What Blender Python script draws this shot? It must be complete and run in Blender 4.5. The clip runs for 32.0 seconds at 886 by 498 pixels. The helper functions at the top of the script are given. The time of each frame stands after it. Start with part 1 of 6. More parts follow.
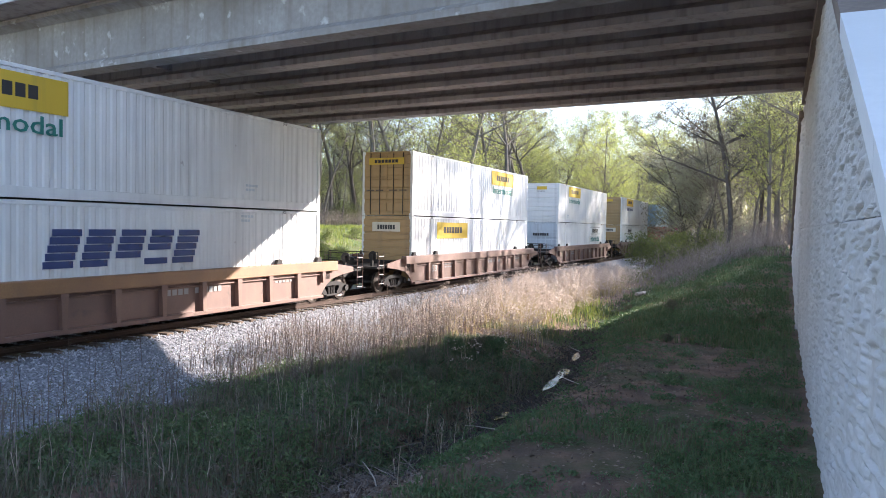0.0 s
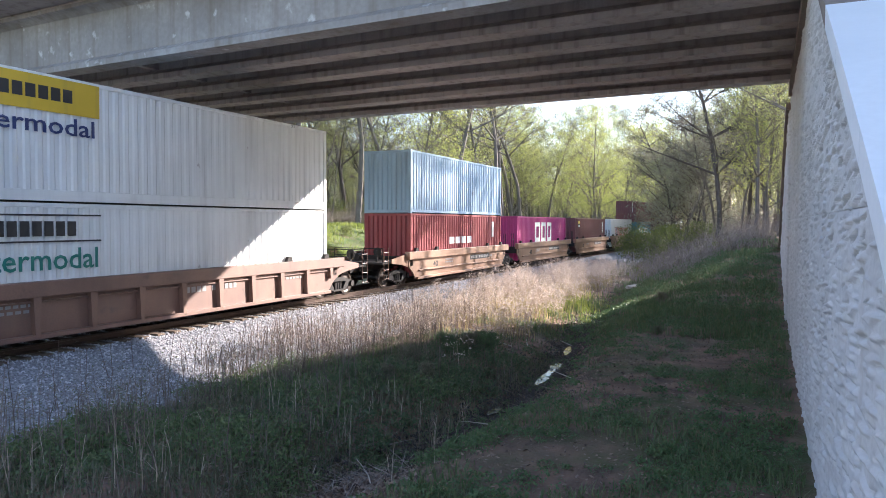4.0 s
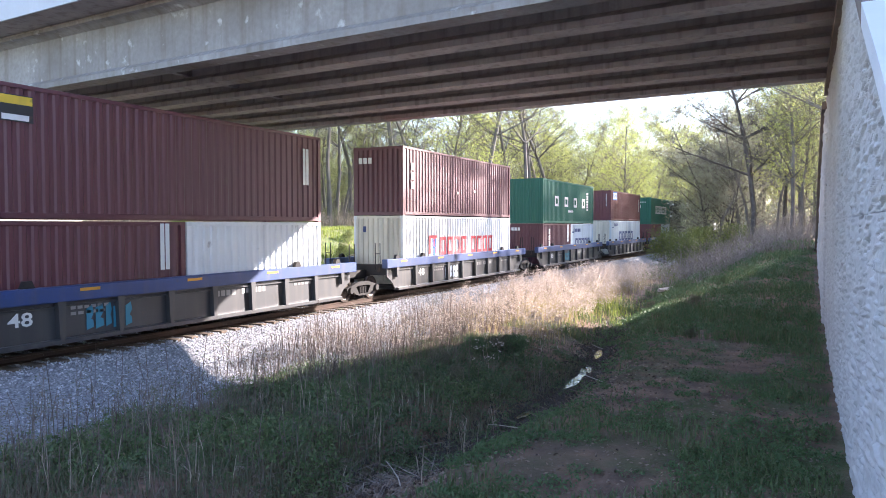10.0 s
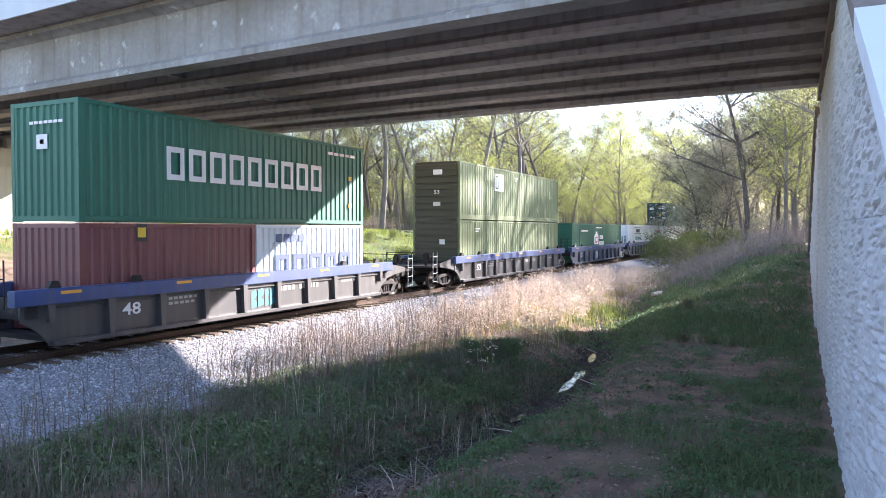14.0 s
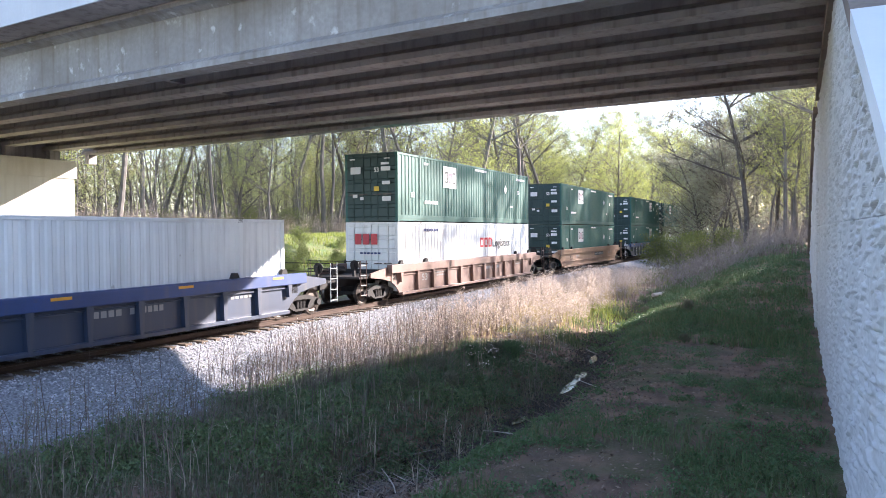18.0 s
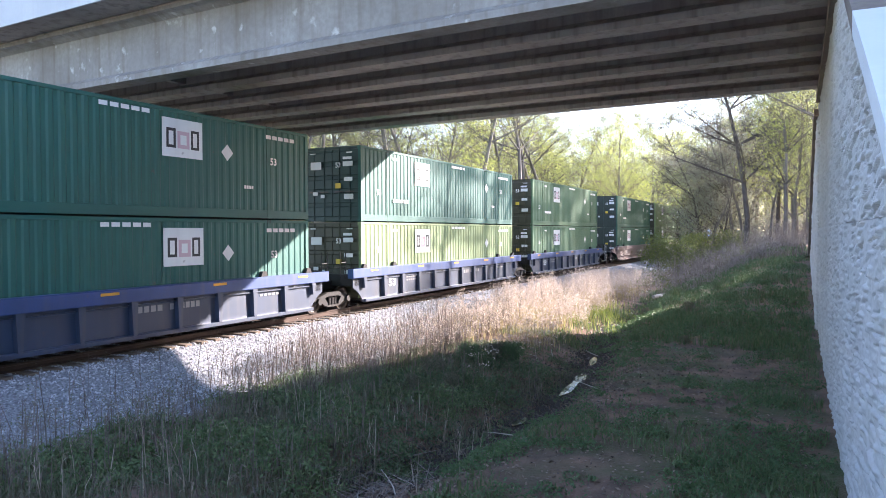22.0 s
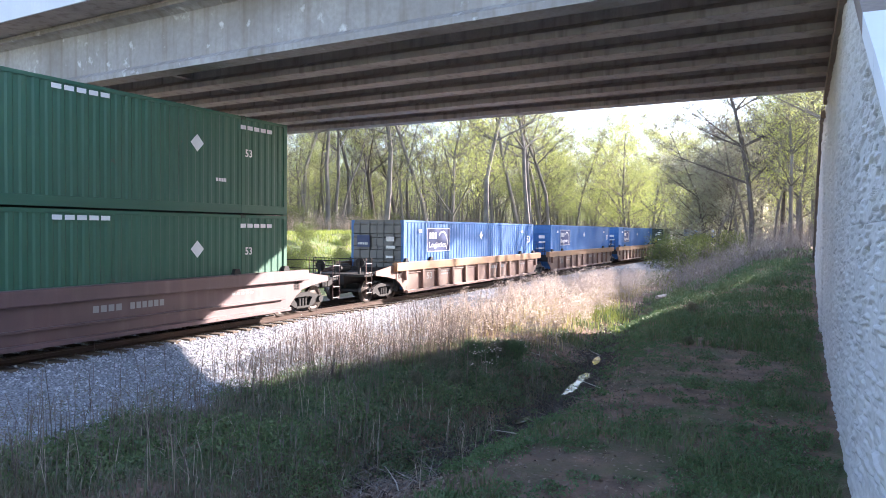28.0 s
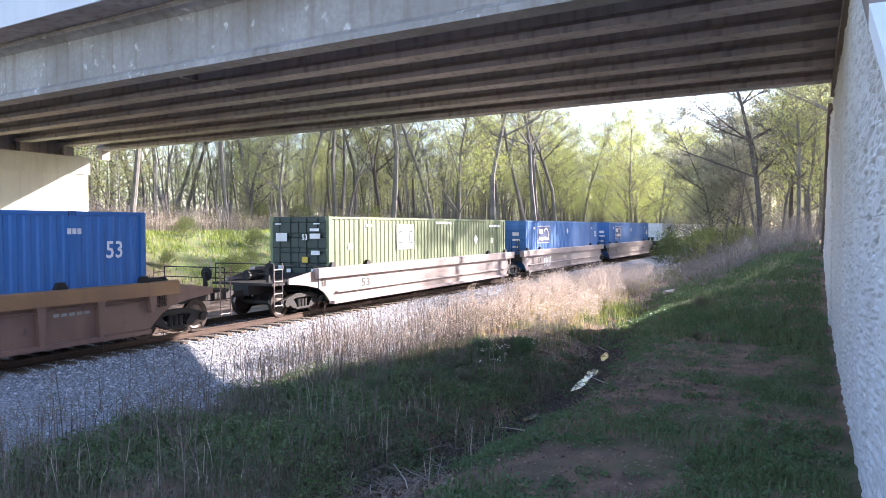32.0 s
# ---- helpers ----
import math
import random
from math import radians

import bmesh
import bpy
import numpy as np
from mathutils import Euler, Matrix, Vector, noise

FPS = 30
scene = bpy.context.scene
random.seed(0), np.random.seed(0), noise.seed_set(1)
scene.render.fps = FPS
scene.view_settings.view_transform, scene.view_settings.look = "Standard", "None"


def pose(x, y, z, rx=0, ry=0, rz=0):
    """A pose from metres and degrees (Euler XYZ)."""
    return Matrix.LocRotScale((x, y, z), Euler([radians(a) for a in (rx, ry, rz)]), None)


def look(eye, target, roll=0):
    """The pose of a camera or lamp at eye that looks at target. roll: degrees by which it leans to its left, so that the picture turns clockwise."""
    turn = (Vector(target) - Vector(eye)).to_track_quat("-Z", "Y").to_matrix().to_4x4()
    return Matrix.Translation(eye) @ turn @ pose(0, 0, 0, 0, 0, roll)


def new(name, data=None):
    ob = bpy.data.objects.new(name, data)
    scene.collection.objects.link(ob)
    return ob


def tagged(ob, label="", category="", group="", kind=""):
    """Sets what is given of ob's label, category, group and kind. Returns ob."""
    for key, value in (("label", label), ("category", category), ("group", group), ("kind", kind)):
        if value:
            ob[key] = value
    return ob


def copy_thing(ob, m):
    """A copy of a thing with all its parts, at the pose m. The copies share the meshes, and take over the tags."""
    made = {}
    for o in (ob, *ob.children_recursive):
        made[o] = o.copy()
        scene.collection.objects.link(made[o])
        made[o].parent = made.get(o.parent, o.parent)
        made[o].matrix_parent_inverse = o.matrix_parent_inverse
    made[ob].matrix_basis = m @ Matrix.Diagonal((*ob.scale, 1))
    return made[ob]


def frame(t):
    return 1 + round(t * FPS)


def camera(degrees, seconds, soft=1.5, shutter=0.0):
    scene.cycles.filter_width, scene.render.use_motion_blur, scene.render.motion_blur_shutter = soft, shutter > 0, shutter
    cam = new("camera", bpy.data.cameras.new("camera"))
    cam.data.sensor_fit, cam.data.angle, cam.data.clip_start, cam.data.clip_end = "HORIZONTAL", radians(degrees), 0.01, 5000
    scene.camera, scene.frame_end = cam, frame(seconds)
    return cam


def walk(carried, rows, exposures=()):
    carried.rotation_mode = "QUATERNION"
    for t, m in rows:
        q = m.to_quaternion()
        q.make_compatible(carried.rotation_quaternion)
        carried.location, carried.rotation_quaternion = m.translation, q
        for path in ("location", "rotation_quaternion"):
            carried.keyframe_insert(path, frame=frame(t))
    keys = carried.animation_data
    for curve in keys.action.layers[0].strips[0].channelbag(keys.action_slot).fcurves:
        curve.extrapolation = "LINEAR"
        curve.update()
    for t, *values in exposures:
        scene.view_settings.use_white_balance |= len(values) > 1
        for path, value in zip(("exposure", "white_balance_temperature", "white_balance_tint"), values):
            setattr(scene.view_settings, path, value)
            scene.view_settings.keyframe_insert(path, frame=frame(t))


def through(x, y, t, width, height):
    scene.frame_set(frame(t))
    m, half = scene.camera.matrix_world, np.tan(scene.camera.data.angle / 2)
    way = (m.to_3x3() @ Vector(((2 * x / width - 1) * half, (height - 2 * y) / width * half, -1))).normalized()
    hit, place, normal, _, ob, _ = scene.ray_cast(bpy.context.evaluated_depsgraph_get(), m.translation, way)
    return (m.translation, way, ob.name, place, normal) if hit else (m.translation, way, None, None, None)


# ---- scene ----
cam = camera(62.9, 32.0, soft=0.9)
# seconds, place, turn about z, pitch, roll
ROWS = [
    (0.0, 0.018, 0.012, 2.835, -65.00, -1.80, -0.97),
    (0.5, 0.018, 0.012, 2.838, -65.23, -1.95, -0.77),
    (1.0, 0.018, 0.012, 2.840, -65.20, -1.88, -0.50),
    (1.5, 0.017, 0.011, 2.843, -65.57, -2.07, 0.14),
    (2.0, 0.016, 0.009, 2.845, -65.59, -1.91, -0.19),
    (2.5, 0.015, 0.008, 2.844, -65.97, -1.74, -0.31),
    (3.0, 0.015, 0.008, 2.842, -65.89, -1.90, -0.36),
    (3.5, 0.016, 0.008, 2.839, -65.86, -2.12, -0.27),
    (5.5, 0.015, 0.015, 2.827, -65.50, -1.66, 0.11),
    (6.0, 0.013, 0.011, 2.827, -65.66, -1.57, -0.09),
    (6.5, 0.011, 0.005, 2.826, -65.51, -1.58, -0.15),
    (7.0, 0.010, -0.000, 2.825, -64.89, -1.63, -0.11),
    (7.5, 0.008, -0.005, 2.824, -64.02, -1.60, 0.03),
    (8.0, 0.007, -0.008, 2.824, -63.00, -1.56, 0.10),
    (8.5, 0.007, -0.009, 2.825, -62.75, -1.58, 0.28),
    (9.0, 0.008, -0.008, 2.827, -62.78, -1.68, 0.26),
    (9.5, 0.008, -0.006, 2.831, -62.96, -1.83, 0.20),
    (10.0, 0.009, -0.004, 2.836, -63.42, -1.85, 0.09),
    (10.5, 0.009, -0.003, 2.839, -63.47, -2.01, 0.19),
    (11.0, 0.009, -0.003, 2.841, -63.49, -1.94, -0.10),
    (11.5, 0.010, -0.002, 2.842, -63.73, -1.96, -0.28),
    (12.0, 0.012, -0.002, 2.841, -63.92, -2.12, -0.15),
    (12.5, 0.014, -0.002, 2.838, -63.75, -1.76, 0.04),
    (13.0, 0.014, -0.003, 2.837, -63.89, -1.60, -0.03),
    (13.5, 0.014, -0.004, 2.837, -63.84, -1.64, -0.03),
    (14.0, 0.013, -0.004, 2.838, -63.86, -1.61, -0.12),
    (14.5, 0.012, -0.004, 2.840, -63.73, -1.56, -0.01),
    (16.5, 0.002, -0.011, 2.847, -64.01, -1.45, 0.35),
    (17.0, -0.000, -0.013, 2.850, -63.94, -1.54, 0.53),
    (17.5, -0.003, -0.015, 2.852, -63.93, -1.53, 0.32),
    (18.0, -0.004, -0.016, 2.853, -63.87, -1.41, 0.37),
    (18.5, -0.003, -0.016, 2.853, -63.86, -1.47, 0.03),
    (19.0, 0.000, -0.015, 2.852, -64.04, -1.49, 0.20),
    (19.5, 0.005, -0.013, 2.852, -64.03, -1.56, 0.11),
    (20.0, 0.010, -0.011, 2.851, -64.31, -1.54, 0.23),
    (20.5, 0.013, -0.008, 2.848, -64.20, -1.32, 0.10),
    (21.0, 0.014, -0.006, 2.846, -64.24, -1.46, 0.18),
    (21.5, 0.013, -0.005, 2.845, -63.86, -1.43, 0.23),
    (22.0, 0.009, -0.005, 2.845, -63.85, -1.31, 0.20),
    (22.5, 0.004, -0.005, 2.847, -63.77, -1.17, 0.22),
    (23.0, -0.002, -0.007, 2.849, -63.77, -1.14, 0.12),
    (23.5, -0.006, -0.008, 2.851, -64.01, -1.10, 0.29),
    (24.0, -0.006, -0.007, 2.853, -63.93, -1.11, 0.09),
    (24.5, -0.003, -0.007, 2.854, -63.85, -0.96, 0.17),
    (25.0, 0.002, -0.006, 2.854, -63.07, -0.85, 0.40),
    (25.5, 0.006, -0.005, 2.854, -62.87, -1.02, 0.24),
    (27.5, -0.020, 0.024, 2.838, -62.64, -1.58, -0.27),
    (28.0, -0.021, 0.025, 2.837, -63.58, -1.47, -0.46),
    (28.5, -0.020, 0.025, 2.838, -63.83, -1.46, -0.51),
    (29.0, -0.020, 0.023, 2.839, -63.93, -1.51, -0.34),
    (29.5, -0.020, 0.020, 2.840, -63.69, -1.51, 0.02),
    (30.0, -0.021, 0.017, 2.841, -63.89, -1.30, 0.34),
    (30.5, -0.021, 0.015, 2.842, -63.88, -1.47, 0.28),
    (31.0, -0.020, 0.014, 2.842, -64.22, -1.25, 0.15),
    (31.5, -0.020, 0.016, 2.841, -64.14, -1.58, 0.31),
    (32.0, -0.019, 0.017, 2.841, -63.05, -1.67, 0.21),
]
walk(cam, [(t, pose(x, y, z, 90 + pitch, roll, yaw)) for t, x, y, z, yaw, pitch, roll in ROWS],
     [(0.0, 1.79, 6380, 18), (3.5, 1.79, 6380, 18), (6.0, 2.13, 6320, 21), (9.0, 2.20, 6280, 21), (12.0, 2.30, 6280, 21), (14.5, 2.30, 6280, 21), (18.0, 2.12, 6320, 21), (22.0, 2.32, 6280, 22), (25.5, 2.34, 6280, 22), (28.0, 2.40, 6280, 22), (29.5, 2.30, 6280, 22), (32.0, 2.24, 6280, 22)])

# ---- light ----
SUN = Vector((1.757, -1.38, 1.0)).normalized()
world = bpy.data.worlds.new("sky")
scene.world = world
world.use_nodes = True
wn = world.node_tree.nodes
sky = wn.new("ShaderNodeTexSky")
sky.sky_type = "NISHITA"
sky.sun_disc = False
sky.sun_elevation = math.asin(SUN.z)
sky.sun_rotation = math.atan2(SUN.x, SUN.y)
sky.dust_density = 0.5
world.node_tree.links.new(sky.outputs[0], wn["Background"].inputs[0])
wn["Background"].inputs[1].default_value = 0.125
sun_data = bpy.data.lights.new("sun", "SUN")
sun_data.energy = 5.0
sun_data.angle = radians(0.55)
sun_data.color = (1.0, 0.93, 0.82)
sun = new("sun", sun_data)
sun.matrix_world = look(SUN * 200, (0, 0, 0))

# ---- materials ----
def shader(name):
    m = bpy.data.materials.new(name)
    m.use_nodes = True
    nt = m.node_tree
    return m, nt, nt.nodes["Principled BSDF"]


def coords(nt, scale=(1, 1, 1), space="Object"):
    tc = nt.nodes.new("ShaderNodeTexCoord")
    mp = nt.nodes.new("ShaderNodeMapping")
    mp.inputs["Scale"].default_value = scale
    nt.links.new(tc.outputs[space], mp.inputs[0])
    return mp.outputs[0]


def noise_fac(nt, vec, scale, detail=4.0, lo=0.35, hi=0.65):
    n = nt.nodes.new("ShaderNodeTexNoise")
    n.inputs["Scale"].default_value = scale
    n.inputs["Detail"].default_value = detail
    nt.links.new(vec, n.inputs["Vector"])
    r = nt.nodes.new("ShaderNodeMapRange")
    r.inputs["From Min"].default_value = lo
    r.inputs["From Max"].default_value = hi
    nt.links.new(n.outputs["Fac"], r.inputs["Value"])
    return r.outputs[0]


def mixed(nt, fac, a, b, amount=1.0):
    mx = nt.nodes.new("ShaderNodeMix")
    mx.data_type = "RGBA"
    if amount < 1.0:
        sc = nt.nodes.new("ShaderNodeMath")
        sc.operation = "MULTIPLY"
        sc.inputs[1].default_value = amount
        nt.links.new(fac, sc.inputs[0])
        fac = sc.outputs[0]
    nt.links.new(fac, mx.inputs["Factor"])
    for sock, v in ((mx.inputs["A"], a), (mx.inputs["B"], b)):
        if isinstance(v, tuple):
            sock.default_value = (*v, 1)
        else:
            nt.links.new(v, sock)
    return mx.outputs["Result"]


def bump(nt, bs, fac, strength, distance):
    b = nt.nodes.new("ShaderNodeBump")
    b.inputs["Strength"].default_value = strength
    b.inputs["Distance"].default_value = distance
    nt.links.new(fac, b.inputs["Height"])
    nt.links.new(b.outputs[0], bs.inputs["Normal"])


def surface(name, base, dark, big=0.7, fine=18.0, rough=0.6, relief=0.3, depth=0.004, metal=0.0, streaks=None, streak_amount=0.5,
            spots=None, spot_amount=0.7, spot_range=(0.62, 0.72), big_amount=0.8, fine_amount=0.35, gloss=0.5, coat=0.0):
    """A weathered surface: large patches, fine grain, hanging streaks, spots of rust or stain."""
    m, nt, bs = shader(name)
    v = coords(nt)
    c = mixed(nt, noise_fac(nt, v, big), base, dark, big_amount)
    c = mixed(nt, noise_fac(nt, v, fine, 6), c, dark, fine_amount)
    if streaks:
        vs = coords(nt, (1, 1, 0.06))
        c = mixed(nt, noise_fac(nt, vs, 3.2, 5, 0.5, 0.75), c, streaks, streak_amount)
    if spots:
        c = mixed(nt, noise_fac(nt, v, 2.3, 8, *spot_range), c, spots, spot_amount)
    nt.links.new(c, bs.inputs["Base Color"])
    bs.inputs["Roughness"].default_value = rough
    bs.inputs["Metallic"].default_value = metal
    bs.inputs["Specular IOR Level"].default_value = gloss
    bs.inputs["Coat Weight"].default_value = coat
    bs.inputs["Coat Roughness"].default_value = 0.55
    bump(nt, bs, noise_fac(nt, v, fine * 1.7, 6, 0.2, 0.8), relief, depth)
    return m


def paint(name, base, rust=(0.10, 0.045, 0.025), rough=0.58, grime=(0.09, 0.08, 0.07), amount=0.22, gloss=0.75):
    dark = tuple(c * 0.80 for c in base)
    return surface(name, base, dark, 0.5, 30.0, rough, 0.08, 0.002, 0.0, grime, amount, rust, 0.6, (0.70, 0.78), 0.6, 0.15, gloss, 0.0)


def leafy(name, a, b, through=0.45):
    """Leaves and blades: each one a shade of its own, light shining through."""
    m, nt, bs = shader(name)
    g = nt.nodes.new("ShaderNodeNewGeometry")
    c = mixed(nt, g.outputs["Random Per Island"], a, b)
    nt.links.new(c, bs.inputs["Base Color"])
    bs.inputs["Roughness"].default_value = 0.55
    tr = nt.nodes.new("ShaderNodeBsdfTranslucent")
    nt.links.new(c, tr.inputs["Color"])
    mx = nt.nodes.new("ShaderNodeMixShader")
    mx.inputs[0].default_value = through
    nt.links.new(bs.outputs[0], mx.inputs[1])
    nt.links.new(tr.outputs[0], mx.inputs[2])
    nt.links.new(mx.outputs[0], nt.nodes["Material Output"].inputs["Surface"])
    return m


WHITE = paint("white_paint", (0.78, 0.79, 0.78))
CREAM = paint("cream_paint", (0.70, 0.66, 0.55), amount=0.3)
GREY_WHITE = paint("pale_blue_grey_paint", (0.55, 0.62, 0.68), amount=0.3)
TAN = paint("tan_door_paint", (0.43, 0.27, 0.11), amount=0.3)
MAROON = paint("maroon_paint", (0.105, 0.014, 0.024), amount=0.08, gloss=1.0)
BROWN = paint("oxide_brown_paint", (0.135, 0.020, 0.024), amount=0.08, gloss=1.0)
RED = paint("red_paint", (0.30, 0.030, 0.035), amount=0.18)
MAGENTA = paint("magenta_paint", (0.50, 0.035, 0.19), amount=0.12)
GREEN = paint("green_paint", (0.000, 0.122, 0.072), amount=0.02)
DEEP_GREEN = paint("deep_green_paint", (0.001, 0.110, 0.058), amount=0.05)
TEAL = paint("dark_teal_green_paint", (0.000, 0.092, 0.070), amount=0.03)
OLIVE = paint("olive_green_paint", (0.125, 0.17, 0.07), amount=0.15)
FADED = paint("faded_green_paint", (0.014, 0.098, 0.052), amount=0.07)
# olive and green for near ends, darkened so the colour carries their shade
OLIVE_SHADED = paint("shaded_olive_end_paint", (0.036, 0.034, 0.012), amount=0.10)
GREEN_SHADED = paint("shaded_green_end_paint", (0.006, 0.024, 0.015), amount=0.10)
MOSSY = paint("mid_green_paint", (0.062, 0.150, 0.070), amount=0.08)
# teal for near ends, with the shade put into the colour
TEAL_SHADED = paint("shaded_teal_end_paint", (0.001, 0.034, 0.030), amount=0.08)
LIME = paint("lime_green_paint", (0.215, 0.29, 0.125), amount=0.15)
SKYBLUE = paint("sky_blue_paint", (0.30, 0.45, 0.58), amount=0.3)
BLUE = paint("bright_blue_paint", (0.000, 0.120, 0.37), amount=0.04, gloss=1.0)
SHIPBLUE = paint("turquoise_blue_paint", (0.030, 0.24, 0.34), amount=0.2)
NAVY = paint("navy_paint", (0.008, 0.030, 0.14), amount=0.2)
CAR_BLUE = surface("car_blue_paint", (0.010, 0.030, 0.078), (0.012, 0.022, 0.048), 0.7, 24, 0.45, 0.12, 0.003, 0, (0.10, 0.09, 0.08), 0.35, (0.08, 0.045, 0.03), 0.5, (0.66, 0.76), gloss=1.0, coat=0.25)
CAR_BLACK = surface("car_black_paint", (0.036, 0.038, 0.044), (0.020, 0.020, 0.023), 0.7, 24, 0.45, 0.12, 0.003, 0, (0.11, 0.095, 0.08), 0.4, (0.09, 0.05, 0.032), 0.5, (0.66, 0.76), gloss=1.0, coat=0.25)
CAR_RUST = surface("rusted_car_paint", (0.215, 0.105, 0.068), (0.12, 0.055, 0.038), 0.8, 22, 0.55, 0.2, 0.003, 0, (0.24, 0.13, 0.08), 0.35, (0.06, 0.03, 0.022), 0.6, gloss=1.0, coat=0.35)
CAR_OCHRE = surface("ochre_car_paint", (0.35, 0.18, 0.092), (0.23, 0.11, 0.055), 0.7, 22, 0.52, 0.15, 0.003, 0, (0.14, 0.07, 0.04), 0.45, (0.10, 0.05, 0.03), 0.55, gloss=1.0, coat=0.35)
CAR_MAROON = surface("maroon_car_paint", (0.125, 0.055, 0.052), (0.085, 0.038, 0.036), 0.7, 22, 0.6, 0.12, 0.003, 0, (0.24, 0.16, 0.14), 0.3, (0.06, 0.03, 0.025), 0.4, gloss=1.0, coat=0.35)
CAR_GREY = surface("faded_grey_brown_car_paint", (0.36, 0.28, 0.26), (0.22, 0.16, 0.145), 0.7, 22, 0.52, 0.12, 0.003, 0, (0.33, 0.27, 0.25), 0.35, (0.08, 0.045, 0.035), 0.5, gloss=1.0, coat=0.35)
CHORD_TAN = surface("tan_chord_paint", (0.34, 0.165, 0.055), (0.20, 0.085, 0.035), 0.9, 25, 0.52, 0.12, 0.003, 0, (0.16, 0.08, 0.045), 0.4, gloss=1.0, coat=0.35)
CHORD_BLUE = surface("blue_chord_paint", (0.010, 0.052, 0.21), (0.012, 0.036, 0.12), 0.7, 24, 0.45, 0.1, 0.003, 0, (0.12, 0.10, 0.09), 0.3, (0.09, 0.05, 0.032), 0.5, (0.68, 0.76), gloss=0.9, coat=0.2)
YELLOW = paint("yellow_paint", (0.72, 0.48, 0.03), amount=0.25)
ORANGE = paint("orange_reflector", (0.80, 0.36, 0.03), amount=0.1)
BLACK = paint("black_paint", (0.018, 0.018, 0.020), amount=0.1)
BAR_WHITE = paint("white_marking", (0.78, 0.78, 0.76), amount=0.1)
BAR_NAVY = paint("navy_marking", (0.015, 0.045, 0.17), amount=0.05)
BAR_RED = paint("red_marking", (0.55, 0.03, 0.04), amount=0.05)
BAR_TEAL = paint("teal_marking", (0.0, 0.19, 0.15), amount=0.05)
BAR_BLUE = paint("blue_marking", (0.02, 0.14, 0.50), amount=0.05)
DIM_MARK = paint("faded_marking", (0.34, 0.33, 0.32), amount=0.3)
PINK = paint("pale_pink_marking", (0.62, 0.42, 0.46), amount=0.05)
STEEL = surface("dark_running_gear", (0.034, 0.030, 0.028), (0.018, 0.016, 0.015), 2.0, 30, 0.7, 0.2, 0.003, 0.2, None, 0, (0.13, 0.075, 0.045), 0.6)
TREAD = surface("worn_wheel_steel", (0.12, 0.10, 0.088), (0.055, 0.045, 0.04), 3.0, 30, 0.4, 0.1, 0.002, 0.8)
RAIL = surface("rusty_rail", (0.10, 0.065, 0.048), (0.06, 0.038, 0.03), 2.0, 30, 0.55, 0.2, 0.002, 0.4)
WOODTIE = surface("weathered_tie", (0.17, 0.125, 0.09), (0.08, 0.06, 0.05), 2.0, 25, 0.85, 0.4, 0.006)
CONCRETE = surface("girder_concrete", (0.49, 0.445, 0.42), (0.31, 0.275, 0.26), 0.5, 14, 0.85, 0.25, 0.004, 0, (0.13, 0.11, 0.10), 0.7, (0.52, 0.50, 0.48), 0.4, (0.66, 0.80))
FASCIA = surface("fascia_concrete", (0.40, 0.395, 0.395), (0.20, 0.185, 0.175), 0.35, 7, 0.85, 0.3, 0.004, 0, (0.15, 0.12, 0.085), 0.55, (0.62, 0.63, 0.65), 0.75, (0.63, 0.72))
COPING = surface("brown_stained_coping", (0.27, 0.22, 0.19), (0.15, 0.12, 0.105), 0.8, 12, 0.85, 0.3, 0.005)
PALE = surface("pale_coated_concrete", (0.60, 0.63, 0.68), (0.50, 0.53, 0.58), 0.4, 12, 0.8, 0.15, 0.003, 0, (0.48, 0.49, 0.50), 0.3)
CHEEK = surface("bright_coated_concrete", (0.82, 0.85, 0.88), (0.74, 0.77, 0.80), 0.4, 12, 0.7, 0.1, 0.003)
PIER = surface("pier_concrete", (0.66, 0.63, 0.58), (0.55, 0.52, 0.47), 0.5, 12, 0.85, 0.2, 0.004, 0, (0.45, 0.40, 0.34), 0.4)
WALLSTONE = surface("white_split_face_concrete", (0.66, 0.665, 0.67), (0.54, 0.54, 0.535), 0.8, 9, 0.9, 0.5, 0.012, 0, (0.46, 0.42, 0.38), 0.35)
ASPHALT = surface("worn_asphalt", (0.16, 0.155, 0.15), (0.10, 0.10, 0.10), 0.6, 30, 0.9, 0.4, 0.004)
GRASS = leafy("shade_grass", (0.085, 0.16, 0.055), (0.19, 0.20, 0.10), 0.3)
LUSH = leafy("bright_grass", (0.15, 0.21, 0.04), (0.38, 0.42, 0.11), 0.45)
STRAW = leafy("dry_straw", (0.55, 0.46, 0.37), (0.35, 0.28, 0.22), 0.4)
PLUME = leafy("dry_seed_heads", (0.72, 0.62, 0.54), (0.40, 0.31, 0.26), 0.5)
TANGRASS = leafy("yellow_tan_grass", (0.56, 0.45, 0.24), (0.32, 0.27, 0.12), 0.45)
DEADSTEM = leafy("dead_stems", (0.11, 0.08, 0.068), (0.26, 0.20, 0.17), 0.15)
BARK = surface("grey_bark", (0.24, 0.215, 0.195), (0.11, 0.098, 0.088), 1.2, 9, 0.9, 0.7, 0.02, 0, (0.24, 0.22, 0.20), 0.4)
DARKBARK = surface("dark_bark", (0.15, 0.13, 0.118), (0.07, 0.06, 0.054), 1.2, 9, 0.9, 0.7, 0.02)
LEAF_YOUNG = leafy("young_leaves", (0.58, 0.62, 0.19), (0.24, 0.28, 0.09), 0.68)
LEAF_LIGHT = leafy("light_leaves", (0.62, 0.64, 0.28), (0.30, 0.33, 0.15), 0.68)
LEAF_DULL = leafy("budding_twigs", (0.46, 0.41, 0.34), (0.19, 0.19, 0.13), 0.5)
